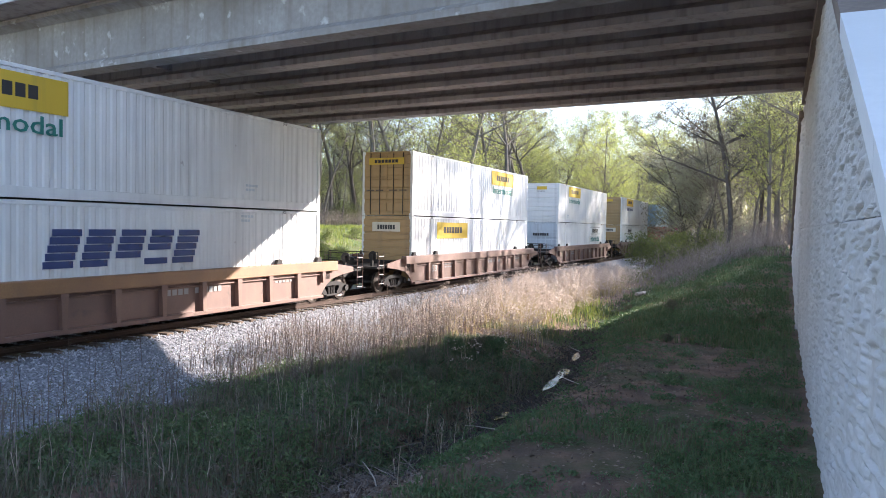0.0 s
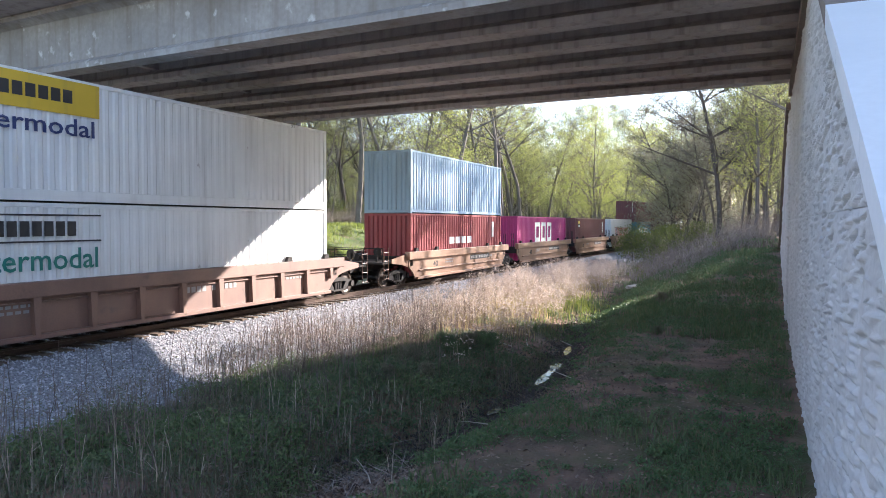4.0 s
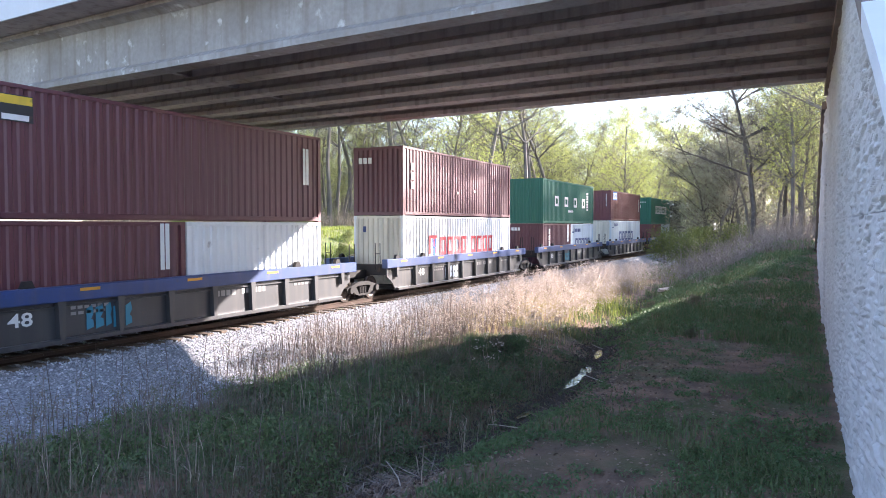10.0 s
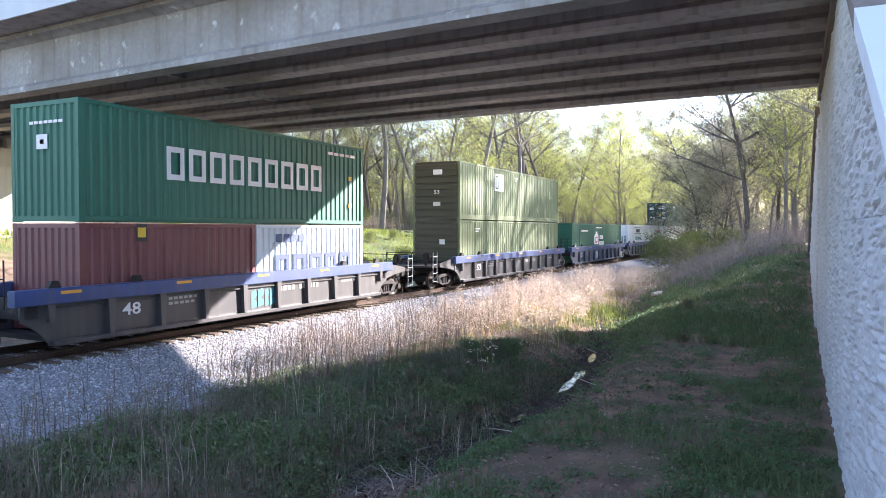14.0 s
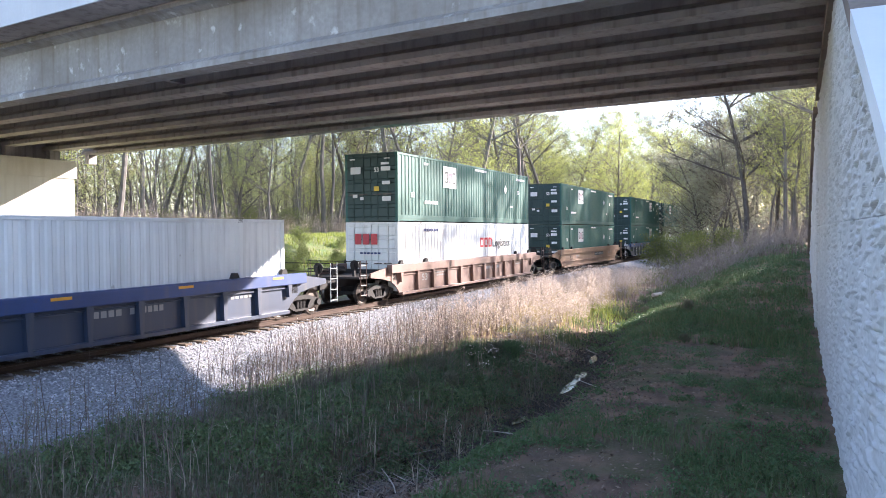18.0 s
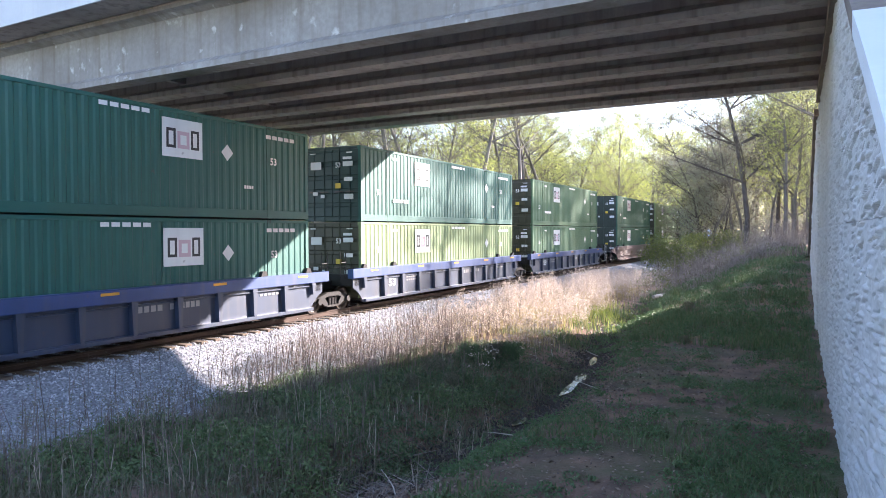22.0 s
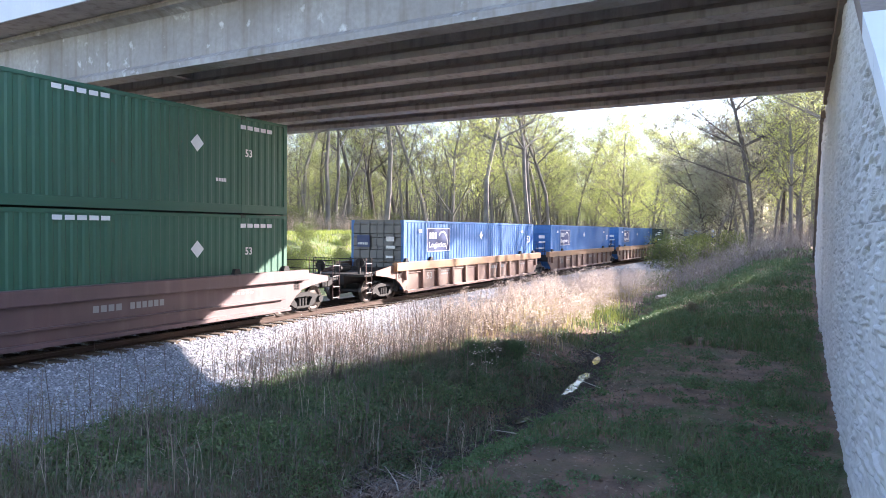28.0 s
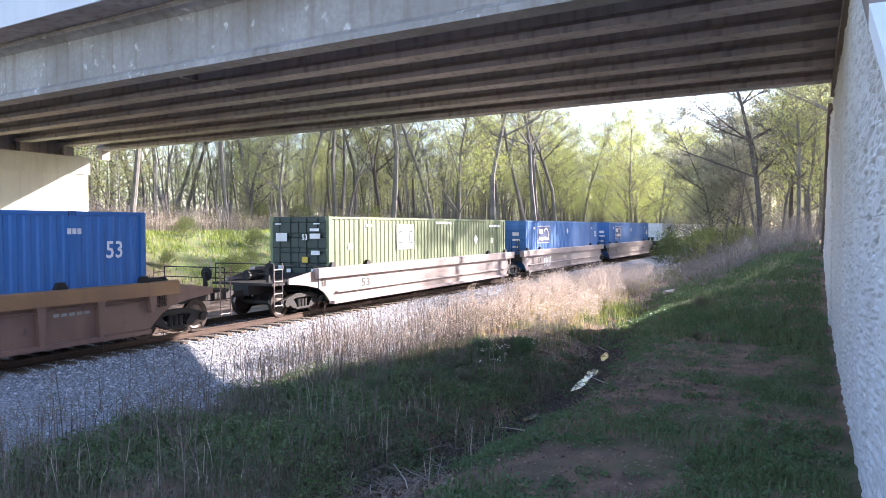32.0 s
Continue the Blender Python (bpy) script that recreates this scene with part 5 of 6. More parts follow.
KINDS = [
    tree(1, 19, "tall grey-barked tree with sparse young yellow-green leaves", BARK, LEAF_YOUNG, 10, 0.072, fork=0.40, leaf_spread=0.65),
    tree(2, 21, "tall slim tree with light spring leaves high up", BARK, LEAF_LIGHT, 10, 0.072, fork=0.5, spread=0.45, leaf_spread=0.65),
    tree(3, 18, "dark-barked tree with budding bare twigs", DARKBARK, LEAF_DULL, 5, 0.058, fork=0.3, twigs=3),
    tree(4, 15, "leafy young tree with bright spring green leaves", BARK, LEAF_YOUNG, 9, 0.078, fork=0.15, leaf_spread=0.7),
    tree(5, 20, "bare grey tree with fine upright branches", BARK, LEAF_DULL, 2, 0.051, fork=0.35, dense=1.1, twigs=3),
    tree(6, 12, "understorey tree with light green leaves", DARKBARK, LEAF_LIGHT, 9, 0.077, fork=0.12, leaf_spread=0.65, spread=0.65),
    tree(7, 17, "leaning dark-trunked tree with deep green leaves", DARKBARK, LEAF_DEEP, 9, 0.083, fork=0.3, lean=0.12, leaf_spread=0.6),
    tree(8, 14, "slim straight young tree with few yellow-green leaves", BARK, LEAF_YOUNG, 9, 0.077, fork=0.25, levels=2, spread=0.45, leaf_spread=0.6, twigs=4),
    tree(9, 21, "tall straight dark trunk with many fine bare side branches", DARKBARK, LEAF_DULL, 4, 0.058, fork=0.22, r0=0.27, spread=0.5, dense=1.5, twigs=3),
    tree(10, 8, "dark evergreen tree with dense low foliage", DARKBARK, LEAF_EVER, 16, 0.070, fork=0.05, spread=0.6, leaf_spread=0.4, levels=2, dense=1.6, twigs=1),
    tree(12, 17, "slim bare grey trunk with few upright limbs", BARK, LEAF_DULL, 2, 0.045, fork=0.45, levels=2, spread=0.4, twigs=3),
]
PLACED = [False] * len(KINDS)


def plant(k, x, y, turn, size):
    z = land(x, y)
    m = pose(x, y, z, random.uniform(-2, 2), random.uniform(-2, 2), turn) @ Matrix.Diagonal((size, size, size, 1))
    if not PLACED[k]:
        KINDS[k].matrix_basis = m
        PLACED[k] = True
        return
    ob = copy_thing(KINDS[k], m)
    ob.matrix_basis = m


rnd = random.Random(11)
# the wood behind the track
for i in range(138):
    row = i % 6
    y = 47 + row * 6.5 + rnd.uniform(-3.0, 3.0)
    x = 24 + (i // 6) * 6.2 * (1 + row * 0.07) + rnd.uniform(-3, 3)
    plant(rnd.choice((0, 1, 2, 3, 4, 4, 10, 6, 7, 7, 10)), x, y, rnd.uniform(0, 360), rnd.uniform(0.8, 1.25))
for i in range(46):
    plant(rnd.choice((7, 7, 10, 10, 5)), 26 + i * 3.0 + rnd.uniform(-2, 2), 45.0 + rnd.uniform(0, 14), rnd.uniform(0, 360), rnd.uniform(0.6, 1.0))
for i in range(12):
    plant(rnd.choice((5, 5, 3, 7)), 28 + i * 6.0 + rnd.uniform(-2, 2), rnd.uniform(48, 72), rnd.uniform(0, 360), rnd.uniform(0.65, 1.0))
# nearer trees along the far side of the track, further out
for i in range(40):
    x = 66 + i * 3.2 + rnd.uniform(-2, 2)
    y = 27 + rnd.uniform(-2, 12) + 0.02 * x
    plant(rnd.choice((3, 3, 0, 5, 4)), x, y, rnd.uniform(0, 360), rnd.uniform(0.75, 0.98) + 0.45 * smoothstep(0.27, 0.36, y / x))
# the wood on the near side, beyond the wing wall: thin at first, then close
# those at x 47 to 72 with y below -2 are added to shade the bank
for x, y, k, s in ((72, 4.4, 8, 1.0), (66, 0.2, 7, 0.9), (74, -1.5, 3, 1.0), (80, 2.0, 2, 0.95), (88, 8.8, 9, 1.75), (84, 7.4, 9, 1.35), (93, 10.4, 9, 1.5), (70, -0.8, 1, 0.85), (64, 1.0, 7, 1.1), (79, 0.3, 3, 1.1), (92, 11.0, 5, 0.9), (104, 11.5, 3, 0.95), (112, 11.0, 0, 0.9), (83, 6.0, 4, 0.8), (76, 8.0, 10, 0.55), (69, 2.2, 10, 0.6), (78, -3.0, 3, 0.9), (54, -4.0, 5, 0.7), (58, -5.5, 3, 0.6), (61, -3.2, 5, 0.75), (65, -6.0, 3, 0.62), (68, -3.5, 5, 0.7), (72, -5.5, 3, 0.65), (56, -8.0, 7, 0.7), (63, -9.0, 5, 0.8), (50, -4.5, 5, 0.55), (47, -3.2, 5, 0.5), (53, -2.4, 3, 0.42), (100, 21.8, 3, 1.15), (109, 22.6, 4, 0.9), (118, 21.6, 3, 1.35), (128, 23.0, 0, 0.95), (138, 22.4, 3, 1.24), (150, 23.0, 1, 1.00), (163, 23.5, 3, 1.45), (178, 23.0, 0, 1.20), (195, 24.0, 3, 1.54), (215, 23.0, 0, 1.33), (235, 24, 3, 1.66), (144, 26, 4, 1.00), (186, 27, 3, 1.45), (205, 30, 0, 1.29), (225, 32, 1, 1.24), (113, 25, 3, 1.25), (124, 28, 3, 1.3), (134, 30, 0, 1.1)):
    plant(k, x, y, rnd.uniform(0, 360), s)
# the trees behind the wing wall that shade the train
for x, y, k, s in ((55, -3.4, 1, 1.0), (57, -1.4, 1, 0.9), (60, -4.0, 1, 1.05), (62, -1.9, 1, 0.95), (65, -3.2, 1, 1.0), (69, -1.6, 1, 0.92), (73, -3.6, 1, 1.05), (77, -2.0, 1, 0.95), (81, -4.0, 1, 1.0)):
    plant(k, x, y, rnd.uniform(0, 360), s)
for i in range(48):
    x = 82 + (i % 24) * 2.9 + rnd.uniform(-2.0, 2.0)
    y = (8.0 if i < 24 else 1.0) + rnd.uniform(-4.0, 3.2)
    plant(rnd.choice((4, 4, 10, 10, 0, 3, 7, 1, 2)), x, y, rnd.uniform(0, 360), rnd.uniform(0.7, 0.95))
# rear rows, unseen behind the wall, there only for the shade they cast
for i in range(8):
    plant(rnd.choice((0, 3, 2, 4, 3)), 84 + (i % 4) * 16 + rnd.uniform(-3, 3), -7 - 8 * (i // 4) + rnd.uniform(-3, 3), rnd.uniform(0, 360), rnd.uniform(0.7, 1.0))


def far_woods():
    rng = np.random.default_rng(5)
    g = Geo()
    tips = []
    for i in range(420):
        x, y = rng.uniform(-60, 420), rng.uniform(96, 150)
        z = land(x, y)
        h = rng.uniform(13, 22)
        g.tube((x, y, z), (x + rng.uniform(-1, 1), y, z + h), 0.22, 0.05, 5, False)
        for _ in range(18):
            tips.append((x + rng.normal(0, 2.0), y + rng.normal(0, 2.0), z + rng.uniform(0.1, 1.0) * h))
    for i in range(330):
        x, y = rng.uniform(150, 420), rng.uniform(-60, 96)
        if 7 < y < 25:
            continue
        z = land(x, y)
        h = rng.uniform(12, 20)
        g.tube((x, y, z), (x, y, z + h), 0.2, 0.05, 5, False)
        for _ in range(18):
            tips.append((x + rng.normal(0, 2.0), y + rng.normal(0, 2.0), z + rng.uniform(0.1, 1.0) * h))
    solo("far_trunks", g, BARK, "distant grey trunks of the wood", "woods", "stuff")
    me = leaves(tips, 13, 0.20, 1.1, 9, LEAF_YOUNG)
    tagged(new("far_woods", me), "distant spring-green woods", "woods", kind="stuff")
    low = []
    for i in range(7200):
        x, y = (rng.uniform(10, 330), rng.uniform(54, 120)) if i % 5 < 3 else (rng.uniform(118, 300), rng.uniform(-45, 11))
        low.append((x, y, land(x, y) + rng.uniform(0, 1) ** 1.2 * 13.0))
    me = leaves(low, 14, 0.15, 1.0, 10, LEAF_DULL)
    tagged(new("far_undergrowth", me), "grey-brown undergrowth deep in the wood", "undergrowth", kind="stuff")
    # the depth of the wood, closed by stems, brush and shade behind the last clear trunks
    deep, stems = [], Geo()
    for i in range(14000):
        x, y = (rng.uniform(-20, 300), rng.uniform(100, 140)) if i % 3 else (rng.uniform(240, 420), rng.uniform(-90, 150))
        if 6 < y < 26:
            continue
        z = land(x, y)
        deep.append((x, y, z + rng.uniform(0, 1) ** 1.1 * 14.0))
        if i % 6 == 0:
            stems.tube((x, y, z), (x + rng.uniform(-1, 1), y, z + rng.uniform(9, 16)), 0.16, 0.05, 4, False)
    me = leaves(deep, 12, 0.34, 1.3, 12, LEAF_DEPTH)
    tagged(new("wood_depth", me), "dense grey-brown brush deep in the wood", "woods", kind="stuff")
    solo("deep_trunks", stems, DARKBARK, "dark crowded trunks deep in the wood", "woods", "stuff")


far_woods()


def thicket():
    rng = np.random.default_rng(25)
    low = []
    for i in range(1500):
        x, y = rng.uniform(86, 128), rng.uniform(-18, 11)
        low.append((x, y, land(x, y) + rng.uniform(0, 1) ** 1.3 * 6.0))
    tagged(new("thicket", leaves(low, 12, 0.12, 0.7, 26, LEAF_DULL)), "grey-brown twiggy thicket under the trees", "thicket", kind="stuff")


thicket()


def slim_trunks():
    """Many thin grey stems in the depth of the wood."""
    rng = random.Random(15)
    g = Geo()
    for i in range(560):
        x = rng.uniform(18, 200)
        y = rng.uniform(46, 92) if i % 6 else rng.uniform(24, 46) + 0.12 * max(0, x - 60)
        if i % 6 == 0 and x < 66:
            continue
        z, h = land(x, y), rng.uniform(6, 15)
        p = Vector((x, y, z - 0.1))
        dx, dy = rng.gauss(0, 0.06), rng.gauss(0, 0.06)
        r = rng.uniform(0.03, 0.11)
        for k in range(3):
            q = p + Vector((dx * h / 3 + rng.gauss(0, 0.1), dy * h / 3, h / 3))
            g.tube(p, q, r * (1 - 0.28 * k), r * (0.72 - 0.28 * k), 5, False)
            for _ in range(3 * k):
                f = rng.random()
                b = p.lerp(q, f)
                e = b + Vector((rng.gauss(0, 0.8), rng.gauss(0, 0.8), rng.uniform(0.4, 1.6)))
                g.tube(b, e, r * 0.35, 0.008, 3, False)
            p = q
    solo("slim_trunks", g, BARK, "many slim grey stems in the wood", "woods", "stuff")


slim_trunks()


def brushwood(name, spots, height, label, seed, material):
    """Arching thin canes and twigs in a loose thicket."""
    rng = random.Random(seed)
    g = Geo()
    for x, y, z, k in spots:
        h = height * k * rng.uniform(0.4, 1.2)
        a = rng.uniform(0, math.tau)
        c, s = math.cos(a), math.sin(a)
        b = rng.uniform(0.1, 0.9) * h
        m = (x + c * b * 0.3, y + s * b * 0.3, z + h * 0.6)
        e = (x + c * b, y + s * b, z + h * rng.uniform(0.7, 1.0))
        r = rng.uniform(0.008, 0.018)
        g.tube((x, y, z - 0.05), m, r, r * 0.8, 3, False)
        g.tube(m, e, r * 0.8, r * 0.3, 3, False)
        for _ in range(3):
            f = rng.random()
            p = Vector(m).lerp(Vector(e), f)
            q = p + Vector((rng.gauss(0, 0.3), rng.gauss(0, 0.3), rng.uniform(0.0, 0.5)))
            g.tube(p, q, r * 0.5, r * 0.2, 3, False)
    solo(name, g, material, label, "brushwood", "stuff")


# ---- undergrowth ----
def blades(name, spots, height, width, lean, material, label, seed, category="grass", segments=2):
    """Many thin blades or stems, each a tapered bent strip."""
    rng = np.random.default_rng(seed)
    vs, fs = [], []
    for x, y, z, h in spots:
        hh = h * height * rng.uniform(0.6, 1.3)
        a = rng.uniform(0, math.tau)
        dx, dy = math.cos(a), math.sin(a)
        b = rng.uniform(0, lean) * hh
        wx, wy = -dy * width, dx * width
        n = len(vs)
        vs += [(x - wx, y - wy, z - 0.03), (x + wx, y + wy, z - 0.03), (x + dx * b * 0.3 + wx * 0.8, y + dy * b * 0.3 + wy * 0.8, z + hh * 0.55), (x + dx * b * 0.3 - wx * 0.8, y + dy * b * 0.3 - wy * 0.8, z + hh * 0.55), (x + dx * b, y + dy * b, z + hh)]
        fs += [(n, n + 1, n + 2, n + 3), (n + 3, n + 2, n + 4)]
    me = scatter_mesh(name, vs, fs, material)
    return tagged(new(name, me), label, category, kind="stuff")


def spots_in(n, x0, x1, y0, y1, seed, keep=lambda x, y: 1.0):
    rng = random.Random(seed)
    out = []
    for _ in range(n):
        x, y = rng.uniform(x0, x1), rng.uniform(y0, y1)
        k = keep(x, y)
        if rng.random() < k:
            out.append((x, y, land(x, y), 0.6 + 0.5 * k))
    return out


def patch(x, y, f=0.5, s=0.0):
    return smoothstep(-0.12, 0.28, noise.noise((x * f + s, y * f, 2.0 + s)))


def bare(x, y):
    """Open soil in the middle of the slope, and along the ditch."""
    k = smoothstep(0.5, 1.2, math.hypot((x - 20) / 8.0, (y - 2.6) / 2.2))
    return k * heap(x, y) * (0.3 + 0.7 * smoothstep(0.4, 1.2, abs(y - along(CREEK, x))))


def heap(x, y):
    """Clear of plants where the dead leaves lie heaped."""
    return 1.0 - math.exp(-((x - 9.2) / 1.5) ** 2 - ((y - 5.75) / 0.55) ** 2)


def tufts(name, spots, per, radius, size, material, label, seed, category="plants"):
    """Low leafy clumps, a few dozen small leaves each."""
    rng = np.random.default_rng(seed)
    tips = []
    for x, y, z, k in spots:
        r = radius * k * rng.uniform(0.5, 1.3)
        for _ in range(per):
            a, q = rng.uniform(0, math.tau), r * math.sqrt(rng.uniform(0, 1))
            tips.append((x + q * math.cos(a), y + q * math.sin(a), z + 0.02 + (r - q) * rng.uniform(0.1, 0.75)))
    tagged(new(name, leaves(tips, 1, size, 0.02, seed, material, -9)), label, category, kind="stuff")


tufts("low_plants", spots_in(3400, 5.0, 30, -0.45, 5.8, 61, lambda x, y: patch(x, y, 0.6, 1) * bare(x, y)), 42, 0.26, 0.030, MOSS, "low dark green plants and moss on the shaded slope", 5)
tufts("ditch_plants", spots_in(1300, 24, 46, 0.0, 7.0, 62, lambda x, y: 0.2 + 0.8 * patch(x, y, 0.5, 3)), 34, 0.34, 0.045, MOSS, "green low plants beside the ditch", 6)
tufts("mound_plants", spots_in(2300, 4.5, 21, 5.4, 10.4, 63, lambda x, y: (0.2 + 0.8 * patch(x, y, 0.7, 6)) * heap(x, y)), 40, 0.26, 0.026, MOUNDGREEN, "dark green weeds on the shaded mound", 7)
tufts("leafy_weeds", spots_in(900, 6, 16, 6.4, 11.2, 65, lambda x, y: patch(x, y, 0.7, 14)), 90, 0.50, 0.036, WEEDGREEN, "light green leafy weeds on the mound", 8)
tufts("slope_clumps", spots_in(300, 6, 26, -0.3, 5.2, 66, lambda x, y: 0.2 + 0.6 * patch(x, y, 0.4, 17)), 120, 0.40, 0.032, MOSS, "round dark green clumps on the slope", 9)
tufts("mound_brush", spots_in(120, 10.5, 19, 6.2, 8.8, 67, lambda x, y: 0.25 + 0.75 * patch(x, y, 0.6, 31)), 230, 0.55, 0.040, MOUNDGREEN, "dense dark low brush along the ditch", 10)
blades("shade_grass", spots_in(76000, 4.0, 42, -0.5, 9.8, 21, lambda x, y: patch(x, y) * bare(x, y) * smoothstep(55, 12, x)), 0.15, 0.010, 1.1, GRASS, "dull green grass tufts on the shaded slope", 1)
blades("mound_grass", spots_in(24000, 4.0, 21, 5.6, 10.6, 24, lambda x, y: (0.2 + 0.8 * patch(x, y, 0.5, 8)) * heap(x, y)), 0.20, 0.008, 1.0, BROWNWEED, "tall brown-green grass on the shaded mound", 4)
blades("ditch_grass", spots_in(24000, 24, 52, -0.4, 8.0, 22, lambda x, y: 0.25 + 0.75 * patch(x, y, 0.4, 4)), 0.26, 0.014, 0.7, GRASS, "fresh green grass along the ditch", 2)
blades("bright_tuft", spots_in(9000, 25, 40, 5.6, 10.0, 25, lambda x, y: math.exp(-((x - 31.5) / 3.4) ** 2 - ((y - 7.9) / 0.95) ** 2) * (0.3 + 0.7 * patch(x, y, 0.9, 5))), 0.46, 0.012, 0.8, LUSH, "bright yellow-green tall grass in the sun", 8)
tufts("hill_plants", spots_in(1900, 26, 50, -0.4, 6.8, 64, lambda x, y: 0.15 + 0.85 * patch(x, y, 0.45, 11)), 36, 0.42, 0.045, MOSS, "dark green clumps on the shaded bank", 77)
brushwood("crest_brush", spots_in(950, 42, 64, -0.4, 8.5, 78, lambda x, y: smoothstep(40, 50, x + 0.8 * y - 3)), 1.0, "low grey-tan dead brush along the bank", 79, DEADWOOD)
brushwood("branch_heap", spots_in(1500, 39, 51, 0.0, 5.6, 80, lambda x, y: math.exp(-((y - 4.5 + (x - 40) * 0.38) / 0.55) ** 2)), 0.55, "heap of grey-tan cut branches along the crest", 81, DEADWOOD)
blades("hill_straw", spots_in(9000, 44, 66, -0.3, 7.0, 26, lambda x, y: 0.3 + 0.7 * patch(x, y, 0.5, 5)), 0.40, 0.016, 1.0, DEADSTEM, "dead straw on the rising bank", 9)
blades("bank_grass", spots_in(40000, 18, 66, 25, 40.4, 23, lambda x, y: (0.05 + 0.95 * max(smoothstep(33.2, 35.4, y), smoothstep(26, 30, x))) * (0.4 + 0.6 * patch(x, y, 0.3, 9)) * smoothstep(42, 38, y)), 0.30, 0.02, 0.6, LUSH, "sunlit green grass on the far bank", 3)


brushwood("bank_brush", spots_in(1900, 46, 100, -0.3, 10.5, 71, lambda x, y: smoothstep(0.0, 9.0, x - 44 - 1.6 * max(0.0, y - 4)) * (0.25 + 0.75 * patch(x, y, 0.35, 2))), 2.3, "grey-tan thicket of bare canes on the bank", 72, DEADWOOD)
brushwood("wood_edge_brush", spots_in(4600, 20, 110, 44.5, 54, 73, lambda x, y: 0.3 + 0.7 * patch(x, y, 0.2, 2)), 2.6, "grey thicket of bare canes at the edge of the wood", 74, DEADWOOD)
tufts("bank_leaves", spots_in(560, 48, 105, 0.5, 11.5, 75, lambda x, y: 0.15 + 0.85 * patch(x, y, 0.3, 6)), 60, 1.3, 0.07, LEAF_DEEP, "green leafy undergrowth on the bank", 76, "undergrowth")


def weeds(name, spots, label, seed, stem, plume, height, heads, fluff=1.0):
    """Dry upright stalks with side twigs and fluffy seed heads."""
    rng = random.Random(seed)
    vs, fs, pv, pf = [], [], [], []

    def strip(p, q, w):
        n = len(vs)
        a = rng.uniform(0, math.tau)
        ox, oy = math.cos(a) * w, math.sin(a) * w
        vs.extend([(p[0] - ox, p[1] - oy, p[2]), (p[0] + ox, p[1] + oy, p[2]), (q[0] + ox * 0.5, q[1] + oy * 0.5, q[2]), (q[0] - ox * 0.5, q[1] - oy * 0.5, q[2])])
        fs.append((n, n + 1, n + 2, n + 3))
    for x, y, z, k in spots:
        h = height * k * rng.uniform(0.55, 1.25)
        lx, ly = rng.gauss(0, 0.10) * h, rng.gauss(0, 0.10) * h
        tip = (x + lx, y + ly, z + h)
        mid = (x + lx * 0.35, y + ly * 0.35, z + h * 0.5)
        strip((x, y, z - 0.05), mid, 0.009)
        strip(mid, tip, 0.007)
        for _ in range(heads):
            f = rng.uniform(0.35, 1.0)
            b = (x + lx * f, y + ly * f, z + h * f)
            e = (b[0] + rng.gauss(0, 0.10), b[1] + rng.gauss(0, 0.10), b[2] + rng.uniform(0.02, 0.16))
            strip(b, e, 0.005)
            for _ in range(3):
                c = Vector(e) + Vector((rng.gauss(0, 0.03), rng.gauss(0, 0.03), rng.gauss(0.0, 0.03)))
                d = Vector((rng.gauss(0, 1), rng.gauss(0, 1), rng.gauss(0, 1))).normalized() * rng.uniform(0.018, 0.042) * fluff
                o = d.orthogonal().normalized() * d.length * 0.6
                n = len(pv)
                pv.extend([tuple(c - d), tuple(c + o), tuple(c + d), tuple(c - o)])
                pf.append((n, n + 1, n + 2, n + 3))
    ob = thing(name, label, "weeds", kind="stuff")
    s = new("stems", scatter_mesh("stems", vs, fs, stem))
    s.parent = ob
    if pv:
        p = new("seed_heads", scatter_mesh("seed_heads", pv, pf, plume))
        p.parent = ob


def sunny(x, y):
    """The belt of dry grass between the ditch and the stone shoulder."""
    edge = along([(14, 10.6), (20, 11.8), (26, 12.9), (34, 13.4), (60, 13.4)], x)
    return smoothstep(edge + 0.4, edge - 1.2, y) * smoothstep(along(CREEK, x) + 0.6, along(CREEK, x) + 1.8, y) * (0.10 * smoothstep(15, 19, x) + 0.90 * smoothstep(20.5, 27, x)) * smoothstep(62, 40, x)


weeds("dry_weeds", spots_in(7600, 16, 58, 6.4, 13.6, 31, lambda x, y: sunny(x, y) * (0.2 + 0.8 * patch(x, y, 0.6, 7))), "tall dry pinkish-tan grass beside the track", 41, STRAW, PLUME, 1.15, 8)
weeds("thin_stalks", spots_in(2600, 13, 26, 9.4, 12.8, 34, lambda x, y: 0.1 + 0.9 * patch(x, y, 0.8, 3)), "thin dead stalks standing on the stone shoulder", 44, DEADSTEM, PLUME, 0.8, 4, 0.45)
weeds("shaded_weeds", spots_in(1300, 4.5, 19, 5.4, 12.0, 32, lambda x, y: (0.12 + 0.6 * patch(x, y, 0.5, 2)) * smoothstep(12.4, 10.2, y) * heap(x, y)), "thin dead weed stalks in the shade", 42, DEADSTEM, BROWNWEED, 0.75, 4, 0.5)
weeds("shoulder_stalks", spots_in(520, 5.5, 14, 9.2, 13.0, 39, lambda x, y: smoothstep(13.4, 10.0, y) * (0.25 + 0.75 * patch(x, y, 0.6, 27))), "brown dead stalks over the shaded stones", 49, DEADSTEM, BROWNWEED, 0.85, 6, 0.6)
blades("shoulder_grass", spots_in(9000, 5, 15, 8.6, 12.2, 40, lambda x, y: smoothstep(12.4, 9.4, y) * patch(x, y, 0.7, 29)), 0.24, 0.008, 1.0, BROWNWEED, "brown-green grass creeping over the stones", 50)
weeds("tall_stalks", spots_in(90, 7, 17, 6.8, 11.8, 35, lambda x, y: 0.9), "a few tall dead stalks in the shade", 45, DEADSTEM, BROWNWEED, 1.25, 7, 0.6)
